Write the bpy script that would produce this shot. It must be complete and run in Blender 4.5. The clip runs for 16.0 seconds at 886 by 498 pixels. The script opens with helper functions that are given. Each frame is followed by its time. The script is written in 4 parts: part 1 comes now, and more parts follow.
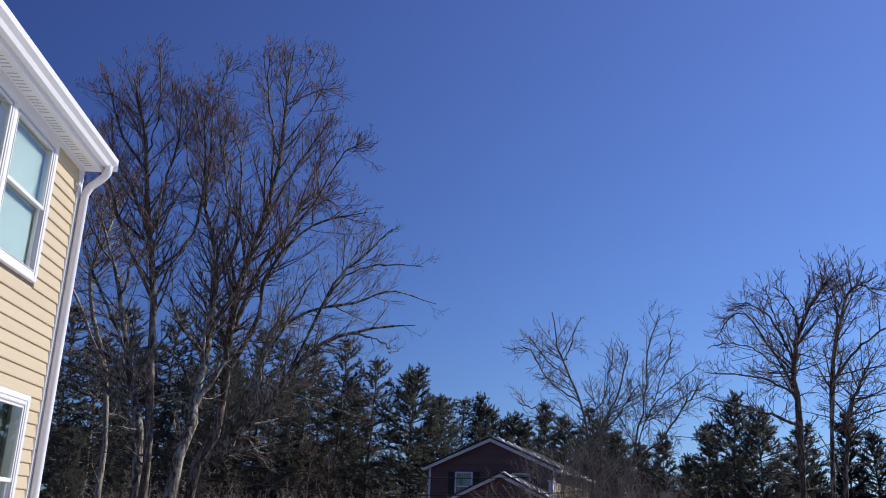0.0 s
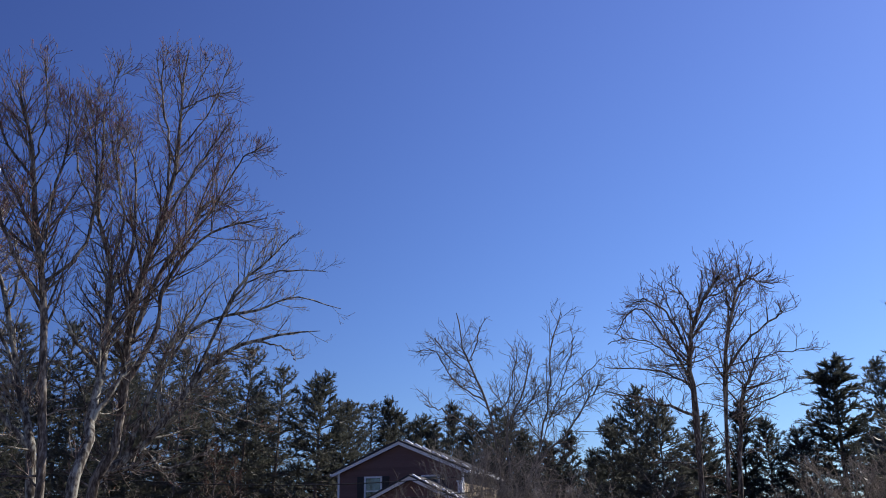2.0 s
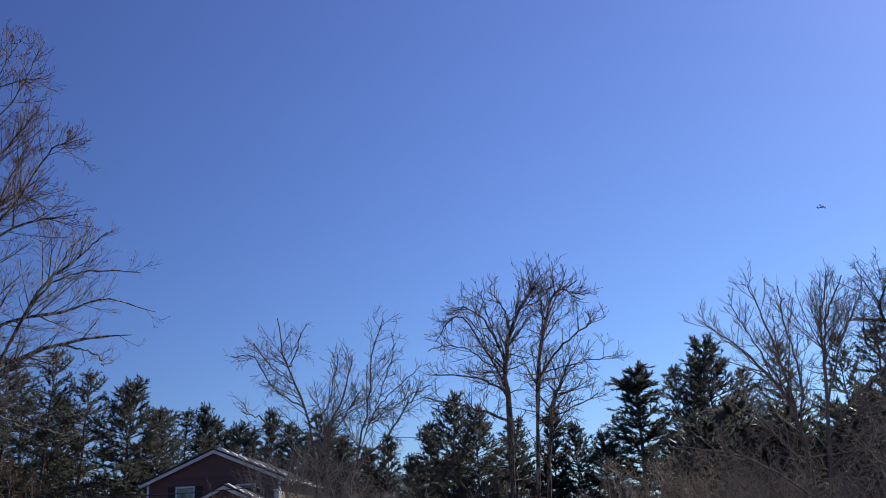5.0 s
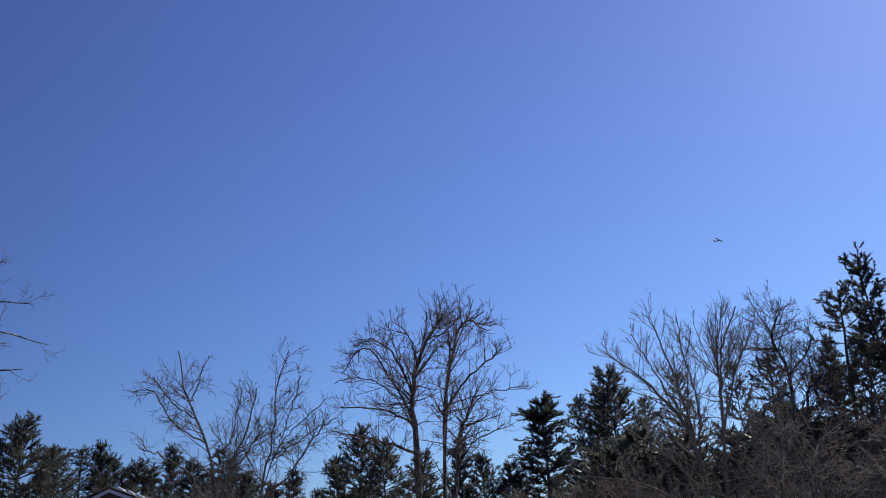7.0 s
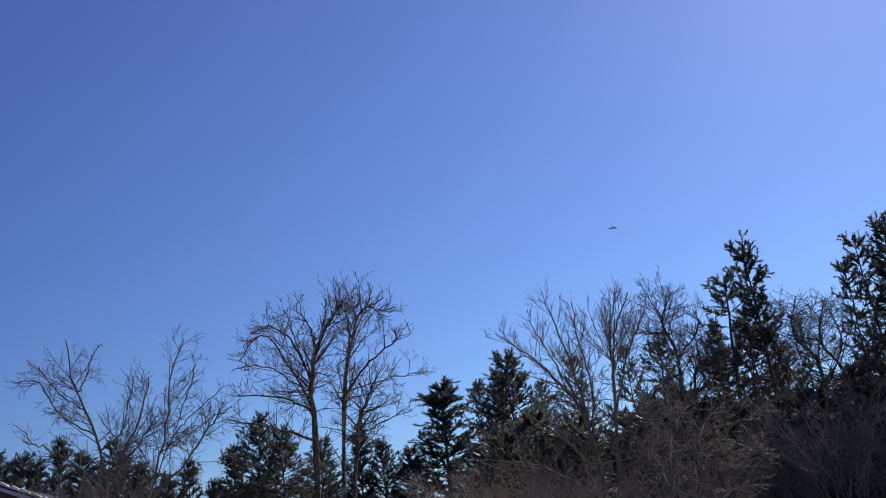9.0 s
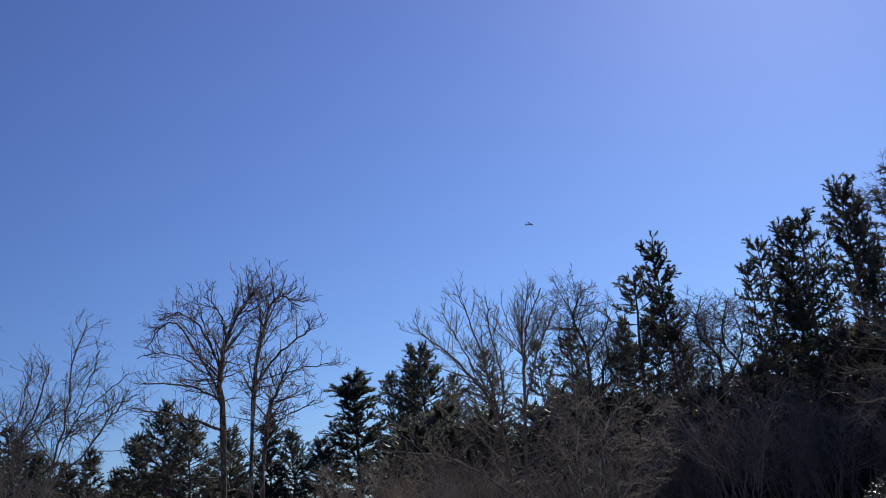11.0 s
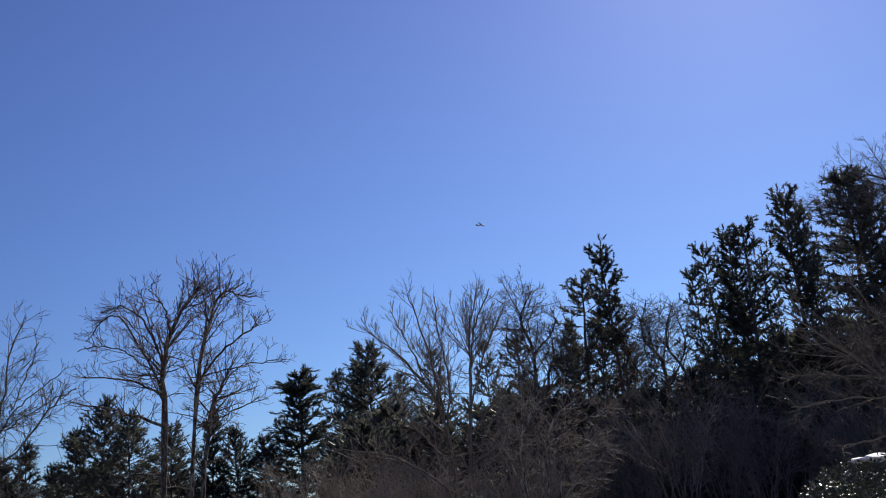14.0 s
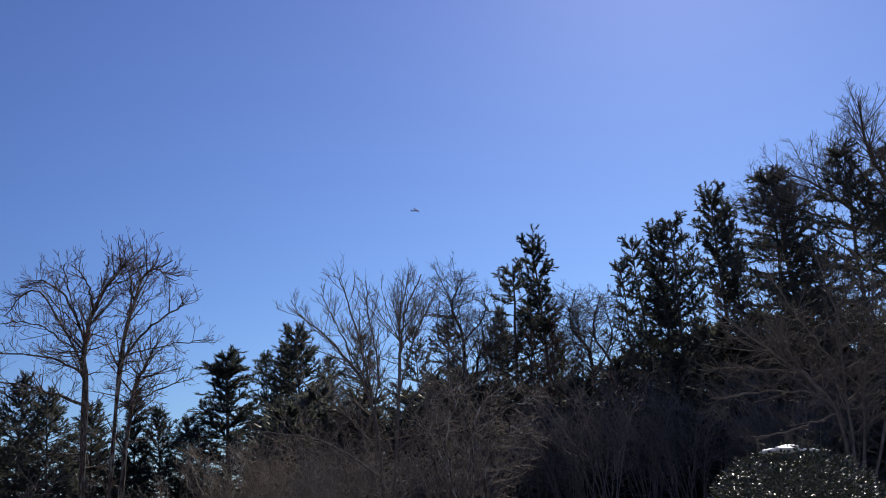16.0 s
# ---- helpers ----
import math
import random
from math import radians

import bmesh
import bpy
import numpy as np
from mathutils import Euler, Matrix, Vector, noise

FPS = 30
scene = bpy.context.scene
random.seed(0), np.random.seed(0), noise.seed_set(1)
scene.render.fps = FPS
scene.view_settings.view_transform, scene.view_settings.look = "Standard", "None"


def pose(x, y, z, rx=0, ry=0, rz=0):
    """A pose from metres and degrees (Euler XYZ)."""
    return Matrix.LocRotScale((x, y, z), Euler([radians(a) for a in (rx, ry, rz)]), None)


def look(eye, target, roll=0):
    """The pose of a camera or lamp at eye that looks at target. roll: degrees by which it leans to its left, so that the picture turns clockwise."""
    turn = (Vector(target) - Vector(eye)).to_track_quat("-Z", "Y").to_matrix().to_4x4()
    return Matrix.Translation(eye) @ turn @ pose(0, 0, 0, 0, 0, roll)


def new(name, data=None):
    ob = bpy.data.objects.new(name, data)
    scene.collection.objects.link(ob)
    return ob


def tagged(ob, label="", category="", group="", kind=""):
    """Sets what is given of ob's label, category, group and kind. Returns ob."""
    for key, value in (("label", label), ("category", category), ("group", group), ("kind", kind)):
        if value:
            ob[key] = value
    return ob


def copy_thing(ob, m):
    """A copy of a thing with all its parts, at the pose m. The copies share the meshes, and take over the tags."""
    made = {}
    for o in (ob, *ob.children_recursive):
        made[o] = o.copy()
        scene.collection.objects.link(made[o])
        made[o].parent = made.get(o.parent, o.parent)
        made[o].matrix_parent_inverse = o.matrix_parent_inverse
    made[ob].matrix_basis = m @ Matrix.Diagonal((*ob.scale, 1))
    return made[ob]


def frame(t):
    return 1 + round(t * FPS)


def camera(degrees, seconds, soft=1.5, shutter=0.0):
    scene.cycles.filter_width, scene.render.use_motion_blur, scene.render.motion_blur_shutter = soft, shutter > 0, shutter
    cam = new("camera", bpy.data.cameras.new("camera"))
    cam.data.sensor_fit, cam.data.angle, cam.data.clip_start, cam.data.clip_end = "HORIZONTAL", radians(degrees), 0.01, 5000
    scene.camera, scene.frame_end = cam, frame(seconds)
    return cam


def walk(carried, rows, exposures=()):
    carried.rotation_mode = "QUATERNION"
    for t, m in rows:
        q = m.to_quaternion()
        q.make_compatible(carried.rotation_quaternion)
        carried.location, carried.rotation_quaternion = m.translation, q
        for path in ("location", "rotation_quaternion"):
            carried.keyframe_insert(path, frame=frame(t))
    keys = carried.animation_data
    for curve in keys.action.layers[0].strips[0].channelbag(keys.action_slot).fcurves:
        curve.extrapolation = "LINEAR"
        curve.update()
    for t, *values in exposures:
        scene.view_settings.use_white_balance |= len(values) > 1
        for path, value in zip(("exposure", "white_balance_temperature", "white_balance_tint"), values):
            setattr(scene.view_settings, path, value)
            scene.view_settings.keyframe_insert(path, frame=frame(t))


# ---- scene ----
cam = camera(53.0, 16.0, soft=1.0)
EYE, ARM = 1.6, 0.35  # eye height; the arm's length at which the camera is held while its bearer turns
# seconds, yaw, pitch, lean to the right
TURNS = [
    (0.0, -0.00, 17.00, -2.30),
    (0.5, -1.39, 17.36, -1.84),
    (1.0, -2.80, 17.84, -1.36),
    (1.5, -4.47, 17.80, -0.35),
    (2.0, -6.41, 17.28, 0.90),
    (2.5, -8.44, 17.26, 1.60),
    (3.0, -10.51, 17.39, 1.95),
    (3.5, -12.39, 17.40, 2.02),
    (4.0, -14.25, 17.40, 1.92),
    (6.5, -23.02, 18.05, 4.32),
    (7.0, -24.38, 18.97, 4.41),
    (7.5, -26.44, 19.38, 4.58),
    (8.0, -28.16, 19.19, 5.39),
    (8.5, -29.29, 18.34, 5.94),
    (9.0, -30.96, 17.49, 6.27),
    (11.5, -37.62, 16.22, 5.66),
    (12.0, -38.65, 16.02, 5.43),
    (12.5, -39.23, 16.07, 5.93),
    (13.0, -39.28, 15.79, 6.19),
    (13.5, -39.50, 16.09, 6.17),
    (14.0, -39.74, 16.02, 5.62),
    (14.5, -40.26, 16.04, 4.97),
    (15.0, -41.46, 16.13, 4.79),
    (15.5, -42.68, 15.62, 4.73),
    (16.0, -44.04, 14.70, 4.84),
]


def held(yaw, pitch, lean):
    a = radians(yaw)
    return pose(-ARM * math.sin(a), ARM * (math.cos(a) - 1), EYE, 90 + pitch, 0, yaw) @ pose(0, 0, 0, 0, 0, -lean)


walk(cam, [(t, held(y, p, r)) for t, y, p, r in TURNS], exposures=[(0.0, -0.08, 6350, 13), (0.7, 0.13, 6370, 13), (1.5, 0.15, 6420, 13), (2.5, 0.2, 6550, 12), (3.4, 0.2, 6650, 11), (4.0, 0.1, 6650, 11), (6.5, 0.04, 6600, 10), (7.1, -0.12, 6620, 11), (8.0, -0.14, 6600, 10), (9.0, -0.14, 6620, 10), (11.5, -0.17, 6700, 10), (15.0, -0.17, 6750, 10), (16.0, -0.2, 6750, 10)])

# ---- sky and sun ----
SUN_AZ, SUN_EL = 62.0, 35.0  # degrees, clockwise from the first heading; above the horizon
world = bpy.data.worlds.new("sky")
scene.world = world
world.use_nodes = True
wt = world.node_tree
wt.nodes.clear()
sky = wt.nodes.new("ShaderNodeTexSky")
sky.sky_type = "NISHITA"
sky.sun_disc = False
sky.sun_elevation, sky.sun_rotation = radians(SUN_EL), radians(SUN_AZ)
sky.air_density, sky.dust_density, sky.ozone_density = 1.0, 0.15, 2.5
background = wt.nodes.new("ShaderNodeBackground")
background.inputs["Strength"].default_value = 0.102
world_out = wt.nodes.new("ShaderNodeOutputWorld")
tint = wt.nodes.new("ShaderNodeMix")
tint.data_type, tint.blend_type = "RGBA", "MULTIPLY"
tint.inputs[0].default_value = 1.0
# a clear, dry winter sky: violet-blue aloft, paler and greener low down
way = wt.nodes.new("ShaderNodeTexCoord")
apart = wt.nodes.new("ShaderNodeSeparateXYZ")
rise = wt.nodes.new("ShaderNodeMapRange")
rise.inputs[1].default_value, rise.inputs[2].default_value = 0.05, 0.62
shade = wt.nodes.new("ShaderNodeMix")
shade.data_type = "RGBA"
shade.inputs[6].default_value, shade.inputs[7].default_value = (0.52, 0.68, 1.0, 1), (0.595, 0.62, 1.03, 1)
wt.links.new(way.outputs["Generated"], apart.inputs[0])
wt.links.new(apart.outputs[2], rise.inputs[0])
wt.links.new(rise.outputs[0], shade.inputs[0])
wt.links.new(shade.outputs[2], tint.inputs[7])
# deeper away from the sun, paler round it
to_sun = wt.nodes.new("ShaderNodeVectorMath")
to_sun.operation = "DOT_PRODUCT"
a, e = radians(SUN_AZ), radians(SUN_EL)
to_sun.inputs[1].default_value = (math.sin(a) * math.cos(e), math.cos(a) * math.cos(e), math.sin(e))
nearness = wt.nodes.new("ShaderNodeMapRange")
nearness.inputs[1].default_value, nearness.inputs[2].default_value = 0.25, 1.0
depth_of_blue = wt.nodes.new("ShaderNodeMix")
depth_of_blue.data_type = "RGBA"
depth_of_blue.inputs[6].default_value, depth_of_blue.inputs[7].default_value = (0.63, 0.68, 0.8, 1), (1.23, 1.29, 1.25, 1)
deepened = wt.nodes.new("ShaderNodeMix")
deepened.data_type, deepened.blend_type = "RGBA", "MULTIPLY"
deepened.inputs[0].default_value = 1.0
wt.links.new(way.outputs["Generated"], to_sun.inputs[0])
wt.links.new(to_sun.outputs["Value"], nearness.inputs[0])
wt.links.new(nearness.outputs[0], depth_of_blue.inputs[0])
wt.links.new(sky.outputs[0], deepened.inputs[6])
wt.links.new(depth_of_blue.outputs[2], deepened.inputs[7])
wt.links.new(deepened.outputs[2], tint.inputs[6])
wt.links.new(tint.outputs[2], background.inputs["Color"])
wt.links.new(background.outputs[0], world_out.inputs["Surface"])
sun = new("sun", bpy.data.lights.new("sun", "SUN"))
sun.data.energy, sun.data.angle, sun.data.color = 4.6, radians(0.53), (1.0, 0.95, 0.87)
sun_way = Vector((math.sin(radians(SUN_AZ)) * math.cos(radians(SUN_EL)), math.cos(radians(SUN_AZ)) * math.cos(radians(SUN_EL)), math.sin(radians(SUN_EL))))
sun.matrix_world = look(sun_way * 60, (0, 0, 0))


# ---- materials ----
def material(name, colours, scale=8.0, fine=60.0, rough=0.8, bump=0.3, metal=0.0, specular=0.3, stretch=(1, 1, 1), per_object=0.0, per_island=0.0, depth=0.01, contrast=1.0):
    """Colours blended by a coarse and a fine noise, with relief from the fine one."""
    m = bpy.data.materials.new(name)
    m.use_nodes = True
    nt = m.node_tree
    b = nt.nodes["Principled BSDF"]
    b.inputs["Roughness"].default_value, b.inputs["Metallic"].default_value = rough, metal
    b.inputs["Specular IOR Level"].default_value = specular
    co = nt.nodes.new("ShaderNodeTexCoord")
    mp = nt.nodes.new("ShaderNodeMapping")
    mp.inputs["Scale"].default_value = stretch
    nt.links.new(co.outputs["Object"], mp.inputs["Vector"])
    n1, n2 = nt.nodes.new("ShaderNodeTexNoise"), nt.nodes.new("ShaderNodeTexNoise")
    for n, s in ((n1, scale), (n2, fine)):
        n.inputs["Scale"].default_value, n.inputs["Detail"].default_value = s, 4.0
        nt.links.new(mp.outputs[0], n.inputs["Vector"])
    mixed = nt.nodes.new("ShaderNodeMix")
    mixed.inputs[0].default_value = 0.5
    nt.links.new(n1.outputs[0], mixed.inputs[2])
    nt.links.new(n2.outputs[0], mixed.inputs[3])
    value = mixed.outputs[0]
    for amount, node, socket in ((per_object, "ShaderNodeObjectInfo", "Random"), (per_island, "ShaderNodeNewGeometry", "Random Per Island")):
        if amount:
            src = nt.nodes.new(node)
            ma = nt.nodes.new("ShaderNodeMath")
            ma.operation = "MULTIPLY_ADD"
            nt.links.new(src.outputs[socket], ma.inputs[0])
            ma.inputs[1].default_value = amount
            ad = nt.nodes.new("ShaderNodeMath")
            ad.inputs[1].default_value = -amount / 2
            nt.links.new(value, ad.inputs[0])
            nt.links.new(ad.outputs[0], ma.inputs[2])
            value = ma.outputs[0]
    ramp = nt.nodes.new("ShaderNodeValToRGB")
    el = ramp.color_ramp.elements
    spots = [0.5 + (0.4 * i / max(1, len(colours) - 1) - 0.2) / contrast for i in range(len(colours))]
    while len(el) < len(colours):
        el.new(0.5)
    for e, p, c in zip(el, spots, colours):
        e.position, e.color = p, (*c, 1)
    nt.links.new(value, ramp.inputs[0])
    nt.links.new(ramp.outputs[0], b.inputs["Base Color"])
    if bump:
        bp = nt.nodes.new("ShaderNodeBump")
        bp.inputs["Strength"].default_value, bp.inputs["Distance"].default_value = bump, depth
        nt.links.new(mixed.outputs[0], bp.inputs["Height"])
        nt.links.new(bp.outputs[0], b.inputs["Normal"])
    return m


BARK_MAPLE = material("maple_bark", [(0.1, 0.085, 0.068), (0.23, 0.2, 0.165), (0.42, 0.39, 0.33)], 4.0, 18, 0.95, 0.8, stretch=(1, 1, 0.25), depth=0.03, contrast=2.4)
# darker copy of the maple bark, with the shade of backlit trunks in its colour
BARK_DARK = material("dark_backlit_bark", [(0.05, 0.04, 0.032), (0.12, 0.097, 0.078), (0.27, 0.24, 0.2)], 5.0, 18, 0.95, 0.8, stretch=(1, 1, 0.3), depth=0.03, contrast=2.4)
BARK_GREY = material("grey_bark", [(0.08, 0.068, 0.056), (0.165, 0.14, 0.115), (0.25, 0.22, 0.185)], 1.6, 18, 0.95, 0.7, stretch=(1, 1, 0.3), depth=0.02)
BARK_LICHEN = material("lichened_bark", [(0.055, 0.045, 0.036), (0.13, 0.11, 0.088), (0.25, 0.228, 0.185), (0.38, 0.37, 0.3)], 4.5, 14, 0.95, 0.8, stretch=(1, 1, 0.4), depth=0.03, contrast=2.4)
TWIG_RED = material("budding_twig_bark", [(0.09, 0.064, 0.053), (0.155, 0.112, 0.092), (0.22, 0.162, 0.135)], 0.8, 6, 0.8, 0, per_island=0.35)
TWIG_GREY = material("grey_twig_bark", [(0.14, 0.115, 0.095), (0.24, 0.2, 0.165), (0.33, 0.285, 0.24)], 0.8, 6, 0.8, 0, per_island=0.35)
TWIG_DIM = material("dim_twig_bark", [(0.09, 0.072, 0.056), (0.16, 0.13, 0.102), (0.23, 0.195, 0.155)], 0.8, 6, 0.8, 0, per_island=0.35)
TWIG_TAN = material("tan_twig_bark", [(0.16, 0.13, 0.098), (0.27, 0.225, 0.175), (0.38, 0.325, 0.26)], 0.8, 6, 0.8, 0, per_island=0.35)
BUD_RED = material("red_buds", [(0.13, 0.045, 0.036), (0.22, 0.075, 0.055), (0.27, 0.12, 0.075)], 2, 20, 0.7, 0, per_island=0.4)
BARK_PINE = material("pine_bark", [(0.07, 0.056, 0.046), (0.15, 0.122, 0.1), (0.22, 0.18, 0.15)], 2, 16, 0.95, 0.8, stretch=(1, 1, 0.3), depth=0.03)
NEEDLES = material("pine_needles", [(0.066, 0.073, 0.056), (0.105, 0.11, 0.086), (0.148, 0.148, 0.12)], 0.5, 3, 0.5, 0, specular=0.5, per_object=0.35, per_island=0.3)
LEAF_DARK = material("evergreen_leaves", [(0.012, 0.02, 0.008), (0.02, 0.028, 0.012), (0.04, 0.045, 0.022)], 2, 20, 0.3, 0, specular=0.6, per_island=0.5)
DEAD_LEAF = material("withered_leaves", [(0.06, 0.035, 0.026), (0.11, 0.062, 0.045), (0.16, 0.095, 0.066)], 1, 10, 0.8, 0, per_island=0.5)
SNOW = material("old_snow", [(0.72, 0.74, 0.78), (0.82, 0.83, 0.85)], 4, 40, 0.5, 0.5, depth=0.01)
SIDING = material("cream_vinyl_siding", [(0.55, 0.455, 0.3), (0.59, 0.49, 0.325), (0.62, 0.52, 0.355)], 0.9, 26, 0.5, 0.12, stretch=(1, 0.12, 3), per_object=0.15, depth=0.003)
WHITE_VINYL = material("white_vinyl_trim", [(0.74, 0.74, 0.73), (0.8, 0.8, 0.8), (0.82, 0.82, 0.82)], 0.7, 30, 0.4, 0.06, depth=0.002)
SHEATHING = material("house_sheathing", [(0.3, 0.27, 0.22), (0.36, 0.32, 0.26)], 2, 20, 0.9, 0.2)
SHINGLE = material("dark_roof_shingle", [(0.035, 0.035, 0.04), (0.06, 0.058, 0.06), (0.09, 0.085, 0.085)], 1.5, 22, 0.9, 0.5, per_object=0.4)
SIDING_BROWN = material("red_brown_clapboard", [(0.13, 0.072, 0.063), (0.16, 0.09, 0.079), (0.19, 0.11, 0.096)], 0.8, 14, 0.75, 0.2, stretch=(0.2, 0.2, 3), per_object=0.2)
# tan stands for sunshine on the side wall, put into the clapboard colour
SIDING_SUNLIT = material("sunlit_clapboard", [(0.34, 0.27, 0.18), (0.4, 0.32, 0.22)], 0.8, 14, 0.75, 0.2, per_object=0.2)
SHUTTER = material("dark_shutter", [(0.02, 0.018, 0.02), (0.035, 0.03, 0.032)], 3, 30, 0.5, 0.1)
# roller shade; the teal of the panes' sky reflection is mixed into its colour
BLIND = material("sky_tinted_shade", [(0.21, 0.265, 0.26), (0.25, 0.305, 0.3)], 0.6, 120, 0.85, 0.15, depth=0.001)
VENT = material("grey_vent_slits", [(0.4, 0.4, 0.39), (0.46, 0.46, 0.45)], 2, 20, 0.6, 0)
# dark green-grey that gives the gloom of a room behind glass
UNLIT_ROOM = material("unlit_room_green", [(0.035, 0.045, 0.04), (0.055, 0.065, 0.058)], 1, 14, 0.9, 0.1)
# the low light indoors is put into this dark wall colour
ROOM = material("dim_room_wall", [(0.1, 0.1, 0.09), (0.13, 0.125, 0.115)], 1, 12, 0.9, 0)
GROUND = material("lawn_with_melting_snow", [(0.12, 0.1, 0.06), (0.58, 0.58, 0.58), (0.72, 0.73, 0.75), (0.8, 0.81, 0.83)], 0.3, 5, 0.9, 0.8, depth=0.05)
LITTER = [(0.05, 0.038, 0.026), (0.1, 0.075, 0.048), (0.14, 0.105, 0.07)]


def lay_litter_under_trees(m, near, far):
    """Beyond the open lawn round the house the ground is bare leaf litter."""
    nt = m.node_tree
    b = nt.nodes["Principled BSDF"]
    lawn = b.inputs["Base Color"].links[0].from_socket
    co, ln, rg = nt.nodes.new("ShaderNodeTexCoord"), nt.nodes.new("ShaderNodeVectorMath"), nt.nodes.new("ShaderNodeMapRange")
    ln.operation = "LENGTH"
    rg.inputs[1].default_value, rg.inputs[2].default_value = near, far
    nz, rp, mx = nt.nodes.new("ShaderNodeTexNoise"), nt.nodes.new("ShaderNodeValToRGB"), nt.nodes.new("ShaderNodeMix")
    nz.inputs["Scale"].default_value, nz.inputs["Detail"].default_value = 3.0, 6.0
    rp.color_ramp.elements.new(0.5)
    for e, p, c in zip(rp.color_ramp.elements, (0.35, 0.5, 0.65), LITTER):
        e.position, e.color = p, (*c, 1)
    mx.data_type = "RGBA"
    nt.links.new(co.outputs["Object"], ln.inputs[0])
    nt.links.new(ln.outputs["Value"], rg.inputs[0])
    nt.links.new(co.outputs["Object"], nz.inputs["Vector"])
    nt.links.new(nz.outputs[0], rp.inputs[0])
    nt.links.new(rg.outputs[0], mx.inputs[0])
    nt.links.new(lawn, mx.inputs[6])
    nt.links.new(rp.outputs[0], mx.inputs[7])
    nt.links.new(mx.outputs[2], b.inputs["Base Color"])


lay_litter_under_trees(GROUND, 15.0, 22.0)
WIRE = material("black_cable", [(0.015, 0.015, 0.016), (0.03, 0.03, 0.03)], 2, 20, 0.6, 0)
PLANE_PAINT = material("aircraft_paint", [(0.3, 0.3, 0.31), (0.38, 0.38, 0.39)], 0.4, 4, 0.35, 0)

GLASS = bpy.data.materials.new("window_glass")
GLASS.use_nodes = True
gl = GLASS.node_tree.nodes["Principled BSDF"]
gl.inputs["Base Color"].default_value = (0.86, 0.95, 0.93, 1)
gl.inputs["Roughness"].default_value, gl.inputs["Transmission Weight"].default_value, gl.inputs["IOR"].default_value = 0.01, 1.0, 1.5


def let_light_through(m, share):
    """Thin leaves and needles pass on some of the light that falls on their backs."""
    nt = m.node_tree
    b = nt.nodes["Principled BSDF"]
    tr, mx = nt.nodes.new("ShaderNodeBsdfTranslucent"), nt.nodes.new("ShaderNodeMixShader")
    nt.links.new(b.inputs["Base Color"].links[0].from_socket, tr.inputs["Color"])
    mx.inputs[0].default_value = share
    nt.links.new(b.outputs[0], mx.inputs[1])
    nt.links.new(tr.outputs[0], mx.inputs[2])
    nt.links.new(mx.outputs[0], nt.nodes["Material Output"].inputs["Surface"])


for leaf, share in ((NEEDLES, 0.5), (DEAD_LEAF, 0.35), (LEAF_DARK, 0.08)):
    let_light_through(leaf, share)


# ---- mesh builders ----
def mesh_of(name, pieces, mat, smooth=False):
    """One mesh from (vertices, faces) arrays, each array of faces having one number of corners."""
    verts, loops, totals, at = [], [], [], 0
    for v, f in pieces:
        verts.append(np.asarray(v, float).reshape(-1, 3))
        f = np.asarray(f, int)
        loops.append((f + at).ravel())
        totals.append(np.full(len(f), f.shape[1]))
        at += len(verts[-1])
    verts, loops, totals = np.concatenate(verts), np.concatenate(loops), np.concatenate(totals)
    me = bpy.data.meshes.new(name)
    me.vertices.add(len(verts))
    me.vertices.foreach_set("co", verts.ravel())
    me.loops.add(len(loops))
    me.loops.foreach_set("vertex_index", loops)
    me.polygons.add(len(totals))
    me.polygons.foreach_set("loop_start", np.concatenate([[0], np.cumsum(totals)[:-1]]))
    me.polygons.foreach_set("loop_total", totals)
    me.polygons.foreach_set("use_smooth", np.full(len(totals), smooth))
    me.update(calc_edges=True)
    me.validate()
    me.materials.append(mat)
    return me


def part_mesh(name, me, parent, label="", kind=""):
    ob = new(name, me)
    ob.parent = parent
    return tagged(ob, label, kind=kind)


def part(name, bm, mat, parent, label=""):
    me = bpy.data.meshes.new(name)
    bm.to_mesh(me)
    bm.free()
    me.materials.append(mat)
    return part_mesh(name, me, parent, label)


def thing(name, m, label, category, group="", kind=""):
    ob = new(name)
    ob.matrix_world = m
    return tagged(ob, label, category, group, kind)


def box(bm, x0, x1, y0, y1, z0, z1, bevel=0.0):
    made = bmesh.ops.create_cube(bm, size=1, matrix=Matrix.Translation(((x0 + x1) / 2, (y0 + y1) / 2, (z0 + z1) / 2)) @ Matrix.Diagonal((x1 - x0, y1 - y0, z1 - z0, 1)))
    if bevel:
        edges = list({e for v in made["verts"] for e in v.link_edges})
        bmesh.ops.bevel(bm, geom=edges, offset=bevel, segments=2, affect="EDGES", profile=0.5)
    return bm


def box_part(name, mat, parent, x0, x1, y0, y1, z0, z1, bevel=0.004, label=""):
    return part(name, box(bmesh.new(), x0, x1, y0, y1, z0, z1, bevel), mat, parent, label)


def prism(name, mat, parent, profile, a, b, axis="y", label=""):
    """A profile drawn out from a to b along x or y; its points are (across, up)."""
    n = len(profile)
    v = []
    for s in (a, b):
        v += [(p, s, q) if axis == "y" else (s, p, q) for p, q in profile]
    bm = bmesh.new()
    vs = [bm.verts.new(p) for p in v]
    bm.faces.new(vs[:n])
    bm.faces.new(vs[n:][::-1])
    for i in range(n):
        j = (i + 1) % n
        bm.faces.new((vs[i], vs[n + i], vs[n + j], vs[j]))
    bmesh.ops.recalc_face_normals(bm, faces=bm.faces)
    return part(name, bm, mat, parent, label)


